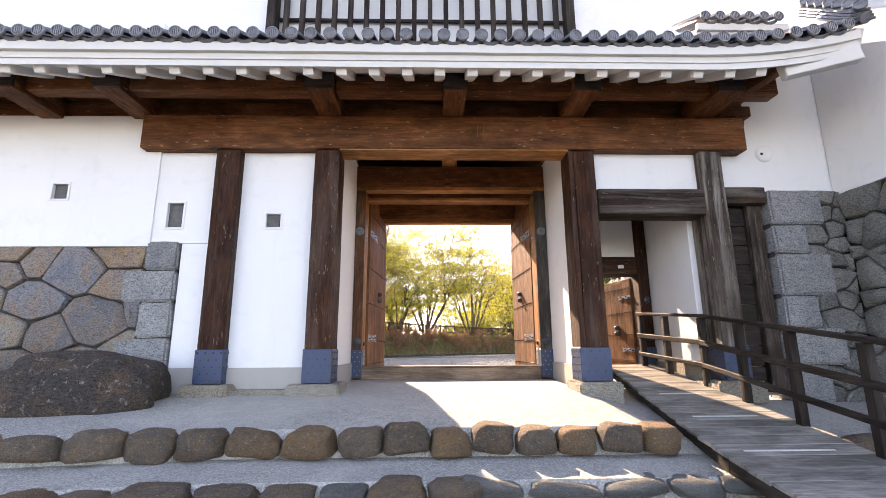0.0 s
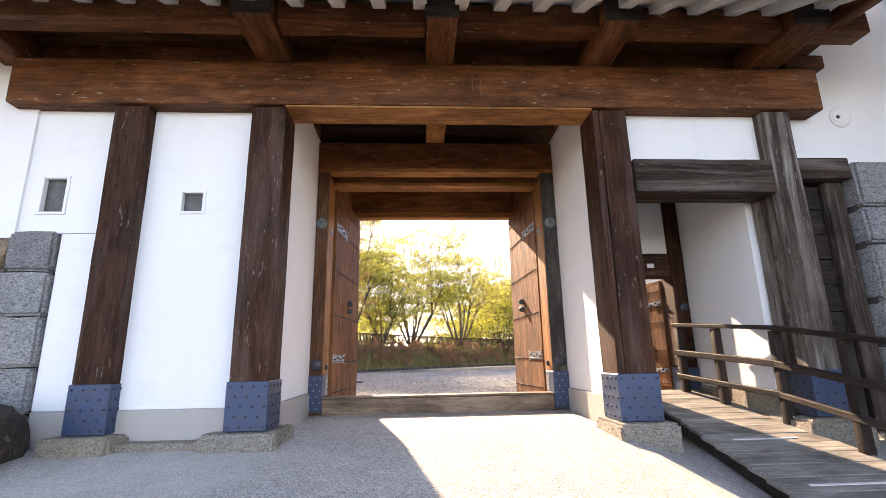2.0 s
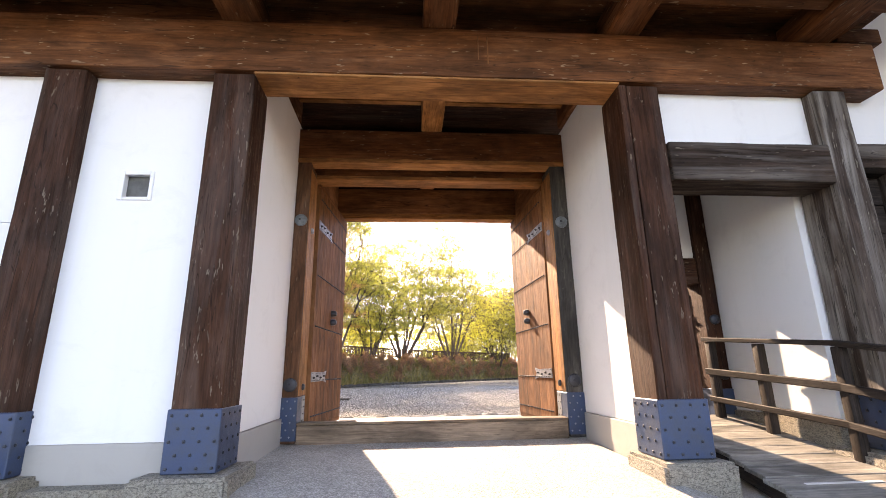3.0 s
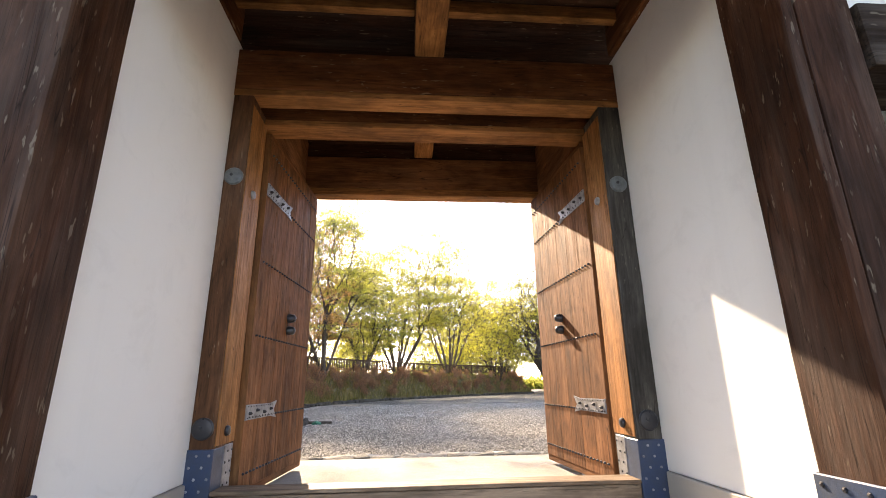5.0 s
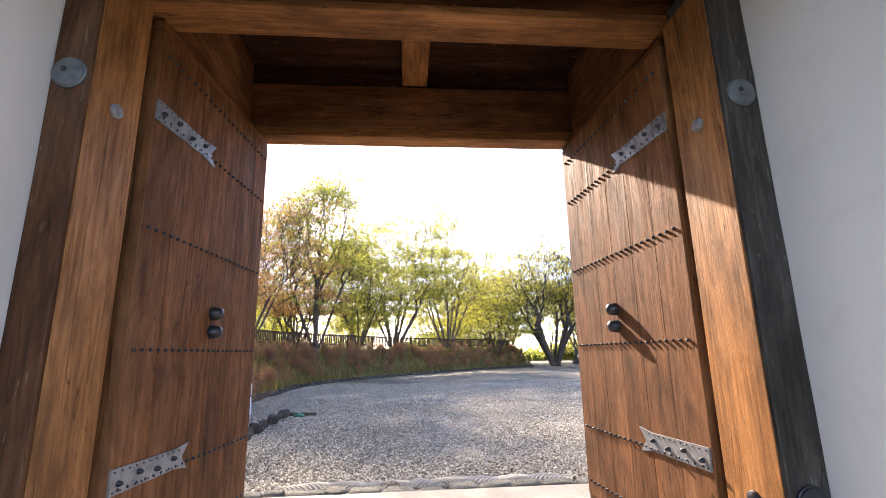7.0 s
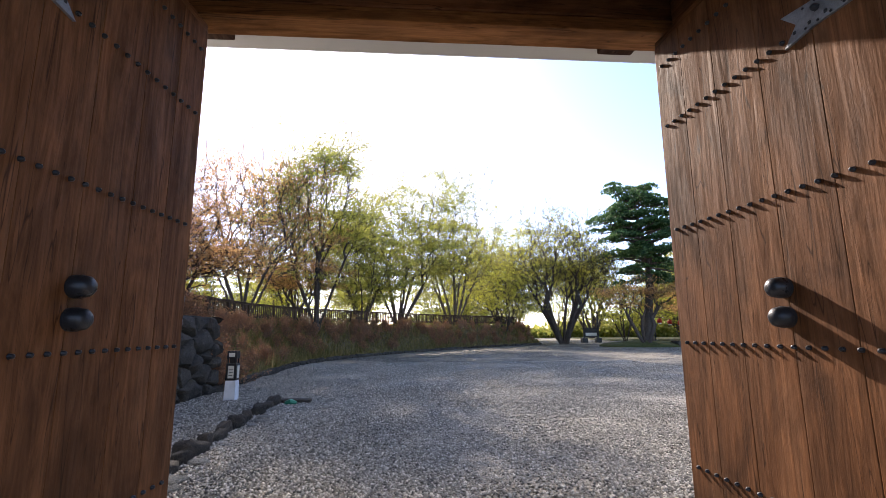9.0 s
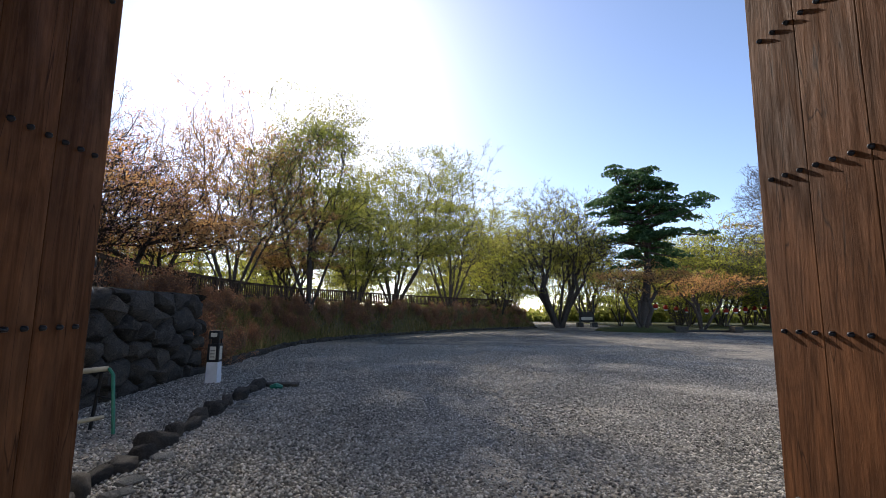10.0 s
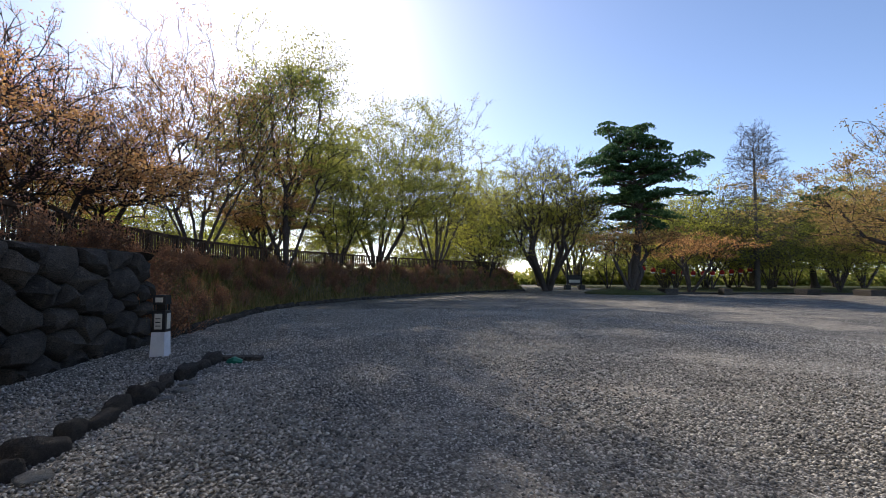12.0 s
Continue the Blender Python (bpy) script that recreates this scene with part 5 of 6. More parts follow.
def grow(seed, height, base, wide, fork, r0, stems, tips, clumps, cone=False, flat=0.4, r_tip=0.0055, pull=0.6, vase=0.16):
    """Limbs as (points, radii, level): each twig end joins the limb that lies nearest to it and to the root."""
    rng = np.random.default_rng(seed)
    ends = crown_points(rng, tips, clumps, height, base, wide, cone, flat)
    size = tips * 14 + 400
    pos, parent, path = np.zeros((size, 3)), np.full(size, -1), np.zeros(size)
    n = 0

    def chain(at, start, goal, step, bend):
        nonlocal n
        gap = goal - start
        length = np.linalg.norm(gap)
        m = max(2, int(length / step))
        wob = rng.normal(size=3) * bend * length
        wob[2] += bend * length * 1.2
        for i in range(1, m + 1):
            f = i / m
            pos[n] = start + gap * f + wob * math.sin(math.pi * f) * (1 - 0.3 * f) + (rng.normal(size=3) * 0.012 * min(1.0, length) if i < m else 0)
            parent[n] = at
            path[n] = path[at] + length / m if at >= 0 else length * f
            at = n
            n += 1
        return at

    top = height * 0.86 if cone else fork
    for k in range(stems):
        a = 6.28 * k / stems + seed
        out = Vector((math.cos(a), math.sin(a), 0)) * (0.0 if stems == 1 else 1.0)
        pos[n] = (out.x * r0 * 0.6, out.y * r0 * 0.6, -0.2)
        n += 1
        lean = wide * (0.03 if stems == 1 else vase * rng.uniform(0.6, 1.2))
        chain(n - 1, pos[n - 1].copy(), np.array([out.x * lean + rng.normal() * 0.05, out.y * lean + rng.normal() * 0.05, top]), 0.3, 0.02)
    hub = np.array([0, 0, fork])
    last = []
    order = np.argsort(np.linalg.norm((ends - hub) * (1, 1, 0.3 if cone else 1), axis=1))
    for e in ends[order]:
        gap = e - pos[:n]
        cost = np.linalg.norm(gap, axis=1) + pull * path[:n] * (0.25 if cone else 1.0) + np.maximum(0, -gap[:, 2]) * 0.7 + np.where(pos[:n, 2] < fork * 0.75, 9.0, 0.0)
        at = int(np.argmin(cost))
        last.append(chain(at, pos[at].copy(), e, 0.45, 0.035))
    load = np.zeros(n)
    load[last] = 1
    for i in range(n - 1, -1, -1):
        if parent[i] >= 0:
            load[parent[i]] += load[i]
    power = math.log(r0 / r_tip) / math.log(max(4.0, tips / stems))
    radius = r_tip * np.maximum(load, 1) ** power
    heir = np.full(n, -1)
    for i in range(n):
        q = parent[i]
        if q >= 0 and (heir[q] < 0 or load[i] > load[heir[q]]):
            heir[q] = i
    out = []
    for i in range(n):
        q = parent[i]
        if q >= 0 and heir[q] == i:
            continue
        pts, rr = ([Vector(pos[q])], [min(radius[q], radius[i] * 1.25)]) if q >= 0 else ([], [])
        j = i
        while j >= 0:
            pts.append(Vector(pos[j]))
            rr.append(radius[j])
            j = heir[j]
        rr[-1] *= 0.5
        out.append((pts, rr, 0 if q < 0 else 1 if radius[i] > 0.07 else 2 if radius[i] > 0.03 else 3))
    return out, [(Vector(pos[parent[i]]), Vector(pos[i])) for i in last]


def limb_mesh(limbs, material, least=0.009):
    verts, faces = [], []
    for pts, rr, level in limbs:
        sides = 8 if level == 0 else 6 if level == 1 else 4 if level == 2 else 3
        start = len(verts)
        for i, p in enumerate(pts):
            d = (pts[min(i + 1, len(pts) - 1)] - pts[max(i - 1, 0)]).normalized()
            u = d.orthogonal().normalized()
            w = d.cross(u)
            flare = 1.0 + (0.6 if level == 0 and i == 0 else 0.0)
            for k in range(sides):
                a = 2 * math.pi * k / sides
                verts.append(p + (u * math.cos(a) + w * math.sin(a)) * max(rr[i], least) * flare)
        for i in range(len(pts) - 1):
            for k in range(sides):
                j = (k + 1) % sides
                faces.append((start + i * sides + k, start + i * sides + j, start + (i + 1) * sides + j, start + (i + 1) * sides + k))
    return fast_mesh("trunk", [tuple(v) for v in verts], faces, material)


def tree(seed, height, base, wide, fork, r0, stems, tips, clumps, leaf_mat, per_tip, size, label, puff=0.22, leafy=(0.0, 1.0), least=0.009, cone=False, flat=0.4, twigs=3, twig=0.5, vase=0.16, bark=None):
    """A tree of a trunk with limbs, fine twigs and a crown of many single leaves."""
    t = thing("tree", (0, 0, 0), label, "tree", "trees round the yard")
    bones, ends = grow(seed, height, base, wide, fork, r0, stems, tips, clumps, cone, flat, vase=vase)
    rng = np.random.default_rng(seed)
    cs = []
    for a, b in ends:
        d = (b - a).normalized()
        for _ in range(twigs):
            e = b + (d + Vector(rng.normal(size=3) * (0.8, 0.8, 0.35)) * 0.9 + Vector((0, 0, 0.1))).normalized() * twig * rng.uniform(0.5, 1.2)
            o = a.lerp(b, rng.uniform(0.2, 1.0))
            bones.append(([o, o.lerp(e, 0.5) + Vector(rng.normal(size=3)) * 0.03, e], [0.008, 0.006, 0.004], 3))
            f = b.z / height
            if leafy[0] <= f + rng.normal() * 0.06 <= leafy[1] and per_tip:
                m = max(1, int(per_tip / twigs * rng.uniform(0.4, 1.6)))
                q = rng.uniform(0.2, 1.1, m)[:, None]
                cs.append(np.array(o) * (1 - q) + np.array(e) * q + rng.normal(size=(m, 3)) * puff * np.array([1, 1, 0.22]))
    me = limb_mesh(bones, bark or BARK, least)
    me.shade_smooth()
    ob = new("trunk", me)
    ob.parent = t
    if cs:
        v, f = leaves(np.concatenate(cs), size, seed)
        crown = tagged(new("crown", fast_mesh("crown", v, f, leaf_mat)), kind="stuff")
        crown.parent = t
    return t


def pine(seed, height, label):
    """An old pine: a forked trunk, bent limbs and many domed pads of dark needles."""
    t = thing("pine_tree", (0, 0, 0), label, "tree", "trees round the yard")
    rnd = random.Random(seed)
    rng = np.random.default_rng(seed)
    bones, cs = [], []
    trunk = [Vector((0.35 * math.sin(z * 0.4) - 0.02 * z, 0.3 * math.sin(z * 0.5 + 1), z)) for z in np.linspace(-0.2, height * 0.93, 14)]
    bones.append((trunk, [0.46 * (1 - 0.85 * i / 13) for i in range(14)], 0))
    for i in range(60):
        f = 0.40 + 0.56 * (i / 59) ** 0.85
        j = min(12, int(f * 13))
        p = trunk[j].lerp(trunk[j + 1], f * 13 - j)
        a = i * 2.4 + rnd.uniform(-0.6, 0.6)
        u = (f - 0.40) / 0.58
        wide = (0.6 + 1.2 * u) if u < 0.33 else math.sqrt(max(0.05, 1.0 - ((u - 0.33) / 0.70) ** 2))
        reach = height * 0.38 * min(1.0, wide) * rnd.choice((0.3, 0.5, 0.7, 0.85, 0.95)) * (1.0 + 0.1 * math.cos(a))
        end = p + Vector((math.cos(a) * reach, math.sin(a) * reach, rnd.uniform(-0.7, 1.2) - 0.3 * (1 - u)))
        mid = p.lerp(end, 0.5) + Vector((rnd.uniform(-0.4, 0.4), rnd.uniform(-0.4, 0.4), rnd.uniform(-0.2, 0.5)))
        bones.append(([p, mid, end], [0.12, 0.07, 0.02], 1))
        for q in (0.5, 0.76, 1.0):
            if q < 0.7 and reach < 2.0:
                continue
            c = (p.lerp(mid, q * 2) if q < 0.5 else mid.lerp(end, q * 2 - 1)) + Vector((rnd.gauss(0, 0.3), rnd.gauss(0, 0.3), 0.2))
            bones.append(([p.lerp(end, q * 0.85), c], [0.04, 0.012], 3))
            r = rnd.uniform(0.65, 1.15)
            m = int(220 * r * r)
            ang, rad = rng.uniform(0, 6.28, m), r * np.sqrt(rng.uniform(0, 1, m)) * rng.uniform(0.8, 1.1, m)
            dome = 0.42 * r * (1 - (rad / r) ** 2).clip(-0.2) * rng.uniform(0.2, 1.1, m)
            cs.append(np.stack([c.x + np.cos(ang) * rad, c.y + np.sin(ang) * rad, c.z + dome], 1))
    me = limb_mesh(bones, BARK)
    me.shade_smooth()
    ob = new("trunk", me)
    ob.parent = t
    v, f = leaves(np.concatenate(cs), 0.23, seed)
    crown = tagged(new("crown", fast_mesh("crown", v, f, NEEDLE)), kind="stuff")
    crown.parent = t
    return t


def plant(t, x, y, z, turn=0, k=1.0):
    t.matrix_world = pose(x, y, z, 0, 0, turn) @ Matrix.Diagonal((k, k, k, 1))
    return t


def again(t, x, y, z, turn, k):
    c = copy_thing(t, pose(x, y, z, 0, 0, turn))
    c.scale = (k, k, k)
    return c


G1 = plant(tree(11, 12.2, 2.2, 4.3, 3.6, 0.10, 4, 760, 110, GREEN, 40, 0.105, "tall tree in sparse fresh green leaf above the fence", 0.3, flat=0.16, vase=0.34), -4.6, 32.6, 2.6)
G2 = plant(tree(23, 13.6, 1.8, 5.8, 4.0, 0.10, 7, 1100, 150, GREEN, 40, 0.12, "vase-shaped tree in fresh green leaf behind the fence", 0.32, flat=0.16, vase=0.36), -0.6, 43.2, 2.5)
G3 = plant(tree(37, 14.0, 2.2, 5.6, 4.4, 0.09, 7, 1100, 190, YELLOW, 20, 0.12, "slender many-stemmed tree in thin yellow-green leaf", flat=0.4, twigs=4, vase=0.34), 4.0, 47.6, 2.4)
O1 = plant(tree(41, 4.0, 1.0, 3.6, 0.9, 0.085, 3, 620, 70, ORANGE, 52, 0.05, "low wide tree with orange-brown young leaves", 0.15, flat=0.2, twig=0.3, least=0.005, vase=0.34), -6.9, 21.0, 2.6)
O2 = plant(tree(53, 9.8, 1.4, 4.4, 2.6, 0.06, 6, 900, 150, ORANGE, 34, 0.065, "tree with orange-brown young leaves behind the fence", 0.17, flat=0.3, twig=0.36, least=0.006, vase=0.34), -7.0, 28.4, 2.6)
B1 = plant(tree(61, 4.3, 1.2, 3.1, 1.2, 0.045, 5, 900, 150, PINKISH, 17, 0.04, "nearly bare tree with reddish buds", 0.06, flat=0.9, twig=0.3, least=0.0035, vase=0.3), -7.7, 19.4, 2.6)
again(O2, -8.6, 23.0, 2.6, 75, 0.66)
B2 = tree(67, 17.5, 3.0, 4.3, 4.0, 0.27, 1, 1500, 520, YELLOW, 14, 0.14, "bare twiggy tall tree by the lawn", 0.2, (0.0, 0.42), 0.01, True, 0.5, 5, 0.7, bark=PALEBARK)
A1 = plant(tree(71, 13.6, 4.4, 6.0, 4.4, 0.2, 7, 1300, 240, YELLOW, 18, 0.14, "large many-stemmed tree in thin yellow-green leaf", 0.3, (0.0, 0.93), 0.012, False, 0.5, 5, 0.7, vase=0.42), 15.0, 52.0, 0.93)
again(G3, -6.6, 36.5, 2.3, 200, 0.72)
again(G2, -2.9, 39.0, 2.4, 140, 0.68)
again(G3, 10.2, 57.0, 1.0, 90, 0.9)
again(O1, -9.2, 16.4, 2.6, 210, 1.0)
again(O1, -5.9, 33.9, 3.6, 160, 0.75)
P1 = plant(pine(5, 14.2, "dark green old pine with layered branches"), 20.8, 46.5, 1.0, 30)
again(P1, 57.0, 66.0, 0.93, 150, 0.95)
plant(B2, 39.6, 55.5, 0.93)
YT = plant(tree(83, 5.4, 2.8, 4.6, 2.2, 0.14, 3, 260, 30, ORANGE, 20, 0.12, "low spreading tree with orange young leaves below the pine", 0.26, flat=0.16, vase=0.3), 19.2, 44.2, 0.95)
again(YT, 26.6, 48.0, 0.95, 120, 1.0)
WT = plant(tree(97, 12.4, 3.6, 10.4, 2.0, 0.8, 1, 420, 64, RUSSET, 66, 0.14, "wide old tree with bent dark limbs and orange leaves", 0.35, least=0.016, flat=0.22, twig=0.8), 36.4, 37.0, 0.95)
GT = plant(tree(101, 7.6, 1.2, 3.7, 2.4, 0.06, 5, 420, 90, MIDGREEN, 12, 0.15, "young tree in bright soft green leaf", 0.33, flat=0.16, vase=0.3), 30.5, 56.0, 0.93)
again(GT, 9.0, 50.4, 1.7, 40, 0.95)
for x, y, k, turn in ((38.2, 67.7, 1.0, 30), (45.2, 66.9, 0.95, 110), (51.2, 66.2, 1.05, 200), (57.0, 62.5, 1.0, 280), (63.0, 64.8, 1.1, 10), (34.0, 63.0, 0.8, 250)):
    again(G2, x, y, 0.9, turn, k)
again(WT, 46.0, 45.0, 0.95, 170, 0.85)
for x, y, z, k, turn in ((40.0, 64.5, 0.9, 1.9, 60), (33.5, 63.0, 0.9, 1.5, 190), (-10.0, 26.5, 2.3, 0.5, 20), (-9.5, 31.0, 2.3, 0.55, 130), (-12.0, 22.5, 2.3, 0.5, 250), (-8.0, 37.5, 2.2, 0.6, 300)):
    again(GT, x, y, z, turn, k)
rnd = random.Random(77)
for i in range(13):
    x = 8 + i * 6.4 + rnd.uniform(-1, 1)
    again((GT, G2, GT, A1)[i % 4], x, 66 + rnd.uniform(-3, 6) + 0.05 * x, 0.9, rnd.uniform(0, 360), rnd.uniform(0.9, 1.3) * (0.8 if i % 4 == 3 else 1.15))
for x, y, k in ((43.5, 50, 0.9), (36, 58, 1.2), (53, 52, 1.2), (24, 58, 1.0), (58, 46, 1.1), (45, 60, 1.3), (51, 43, 1.25)):
    again(GT, x, y, 0.93, rnd.uniform(0, 360), k)
for i in range(5):
    again(GT, -30 + i * 8.6 + rnd.uniform(-1, 1), 48 + i * 1.2 + rnd.uniform(-3, 3), 0.9, rnd.uniform(0, 360), rnd.uniform(0.75, 1.0))
for x, y, k in ((-10.5, 30.5, 0.5), (-4.2, 41.0, 0.5), (5.6, 51.5, 0.55), (-11.5, 21.0, 0.5)):
    again(GT, x, y, 1.9, rnd.uniform(0, 360), k)
for i in range(6):
    again(G2 if i % 2 else G1, -42 + i * 9.2 + rnd.uniform(-1, 1), 64 + rnd.uniform(-4, 8), 0.8, rnd.uniform(0, 360), rnd.uniform(0.75, 0.95))
rng = np.random.default_rng(8)
hx = rng.uniform(-70, 130, 60000)
hz = np.abs(rng.normal(0, 1.5, 60000)) * (1 + 0.35 * np.sin(hx * 0.21) + 0.2 * np.sin(hx * 0.53))
v, f = leaves(np.stack([hx, 84 + rng.normal(0, 1.5, 60000), 0.8 + hz], 1), 0.7, 12)
tagged(new("far_hedge", fast_mesh("far_hedge", v, f, UNDER)), "far yellow-green undergrowth beyond the park", "undergrowth", kind="stuff")

# shrubs, grass and fence along the bank
def shrub(seed, label):
    s = thing("shrub", (0, 0, 0), label, "shrub", "shrubs along the bank")
    rnd = random.Random(seed)
    bones = []
    tips = []
    for i in range(85):
        a, lean = rnd.uniform(0, 6.28), abs(rnd.gauss(0, 0.45))
        n = rnd.uniform(0.6, 1.15)
        p = Vector((rnd.gauss(0, 0.12), rnd.gauss(0, 0.12), -0.05))
        d = Vector((math.cos(a) * math.sin(lean), math.sin(a) * math.sin(lean), math.cos(lean)))
        q = p + d * n * 0.6 + Vector((rnd.gauss(0, 0.03), rnd.gauss(0, 0.03), 0))
        e = p + d * n + Vector((0, 0, 0.08))
        bones.append(([p, q, e], [0.008, 0.006, 0.004], 3))
        tips += [q, e, q.lerp(e, 0.5), q.lerp(e, 0.8)]
        for _ in range(2):
            bones.append(([q, q + Vector((rnd.gauss(0, 0.16), rnd.gauss(0, 0.16), rnd.uniform(0.1, 0.35)))], [0.005, 0.003], 3))
    me = limb_mesh(bones, TWIG, 0.004)
    ob = tagged(new("twig_mass", me), kind="stuff")
    ob.parent = s
    rng = np.random.default_rng(seed)
    c = np.array([tuple(t) for t in tips])
    c = np.concatenate([c, c + rng.normal(size=c.shape) * 0.07])
    v, f = leaves(c, 0.062, seed)
    ob = tagged(new("bud_mass", fast_mesh("bud_mass", v, f, BUD)), kind="stuff")
    ob.parent = s
    return s


KINDS = [shrub(200 + i, "leafless red-brown twiggy shrub on the bank") for i in range(4)]
n = 0
for i in range(1, len(EDGE) - 2):
    for d in (0.5, 0.95, 1.4, 1.75):
        if rnd.random() < (0.55 if d < 0.7 else 0.15):
            continue
        p = across(i, d + rnd.uniform(-0.2, 0.2)) + Vector((rnd.uniform(-0.3, 0.3), rnd.uniform(-0.3, 0.3)))
        z = bank_height(d) - 0.05
        k = rnd.uniform(0.4, 0.7) if d < 1.2 else rnd.uniform(0.45, 0.75)
        if n < 4:
            plant(KINDS[n], p.x, p.y, z, rnd.uniform(0, 360), k)
        else:
            again(KINDS[n % 4], p.x, p.y, z, rnd.uniform(0, 360), k)
        n += 1
for x, y in ((-4.9, 18.6), (-4.95, 17.3), (-5.0, 19.4), (-4.9, 15.8), (-5.0, 14.4)):
    again(KINDS[1], x, y, 2.55, rnd.uniform(0, 360), 0.7)
for x, y, k in ((-4.75, 19.95, 1.1), (-4.6, 20.5, 0.9), (-4.95, 20.3, 1.2), (-4.4, 19.8, 0.6), (-4.5, 21.2, 0.8)):
    again(KINDS[2], x, y, 0.95, rnd.uniform(0, 360), k)

rng = np.random.default_rng(4)
cs = []
for i in range(len(EDGE) - 1):
    for _ in range(560 if i < 20 else 320):
        d = rng.uniform(0.0, 2.0)
        p = across(i, d).lerp(across(i + 1, d), rng.uniform())
        cs.append((p.x, p.y, bank_height(d) + 0.05))
cs = np.array(cs) + rng.normal(size=(len(cs), 3)) * np.array([0.04, 0.04, 0.03])
h = rng.uniform(0.1, 0.3, len(cs))
lean = rng.normal(size=(len(cs), 3)) * 0.08
w = rng.normal(size=(len(cs), 3)) * 0.018
w[:, 2] = 0
tip = cs + lean + np.stack([h * 0, h * 0, h], 1)
v = np.stack([cs - w, cs + w, tip], 1).reshape(-1, 3)
solid_grass = new("grass", fast_mesh("grass", v, np.arange(len(v)).reshape(-1, 3), GRASS))
tagged(solid_grass, "dry grass and weeds on the bank", "grass", kind="stuff")

fence = thing("fence", (-5.9, 20, 2.6), "long black timber palisade fence with a top rail", "fence", kind="structure")
LINE = [Vector((-5.9, y)) for y in (11.2, 14.0, 17.0)] + [across(i, 2.1) for i in range(2, len(EDGE) - 1, 3)]
board = mesh_of("slat", box(-0.05, 0.05, -0.012, 0.012, 0, 0.62, 0.004), FENCE["z"])
for a, b in zip(LINE, LINE[1:]):
    za = 2.84
    A, B = Vector((a.x, a.y, za)), Vector((b.x, b.y, za))
    part("post", box(a.x - 0.06, a.x + 0.06, a.y - 0.06, a.y + 0.06, za - 0.25, za + 0.72, 0.008), FENCE["z"], fence)
    part("rail", bar(A + Vector((0, 0, 0.66)), B + Vector((0, 0, 0.66)), 0.12, 0.09), FENCE["y"], fence)
    part("rail", bar(A + Vector((0.03, 0, 0.12)), B + Vector((0.03, 0, 0.12)), 0.05, 0.08), FENCE["y"], fence)
    L = (B - A).length
    m = int(L / 0.165)
    ang = math.degrees(math.atan2(B.y - A.y, B.x - A.x))
    for k in range(m):
        p = A.lerp(B, (k + 0.5) / m) - Vector(fence.location)
        piece("slat", board, fence, Matrix.Translation(p) @ pose(0, 0, 0, 0, 0, ang))

# ---- small things of the yard ----
lamp = thing("bollard_lamp", (-3.6, 18.25, 0.93), "low garden lamp with white base and black lantern top", "lamp")


def tapered(x, y, z0, z1, a, b, bevel=0.006):
    bm = box(-0.5, 0.5, -0.5, 0.5, 0, 1)
    for vtx in bm.verts:
        k = a + (b - a) * vtx.co.z
        vtx.co = Vector((x + vtx.co.x * k, y + vtx.co.y * k, z0 + (z1 - z0) * vtx.co.z))
    bmesh.ops.bevel(bm, geom=list(bm.edges), offset=bevel, segments=1, affect="EDGES")
    return bm


part("base", tapered(-3.6, 18.25, 0.90, 1.34, 0.24, 0.215), WHITE, lamp, "white painted base")
body = part("lantern_body", tapered(-3.6, 18.25, 1.342, 1.70, 0.225, 0.215), BLACK, lamp, "black lantern frame")
for dx, dy in ((0, -1), (1, 0), (-1, 0), (0, 1)):
    bm = box(-0.06, 0.06, -0.008, 0.004, 0, 0.26, 0.003)
    bm.transform(Matrix.Translation((-3.6 + dx * 0.112, 18.25 + dy * 0.112, 1.39)) @ pose(0, 0, 0, 0, 0, math.degrees(math.atan2(dx, -dy))))
    part("pane", bm, PANEL, body, "pale frosted pane")
for k in range(3):
    part("writing_bar", box(-3.64, -3.56, 18.124, 18.129, 1.44 + k * 0.06, 1.455 + k * 0.06), BLACK, body)
for dx in (-0.08, 0.08):
    for dy in (-0.08, 0.08):
        part("neck_post", box(-3.6 + dx - 0.012, -3.6 + dx + 0.012, 18.25 + dy - 0.012, 18.25 + dy + 0.012, 1.70, 1.80, 0.002), BLACK, lamp)
part("neck", box(-3.66, -3.54, 18.19, 18.31, 1.70, 1.80, 0.004), BLACK, lamp)
cap = part("cap", tapered(-3.6, 18.25, 1.80, 1.96, 0.215, 0.2), BLACK, lamp, "black cap box")
part("pane", box(-3.66, -3.54, 18.138, 18.147, 1.84, 1.92, 0.002), PANEL, cap, "pale frosted pane")

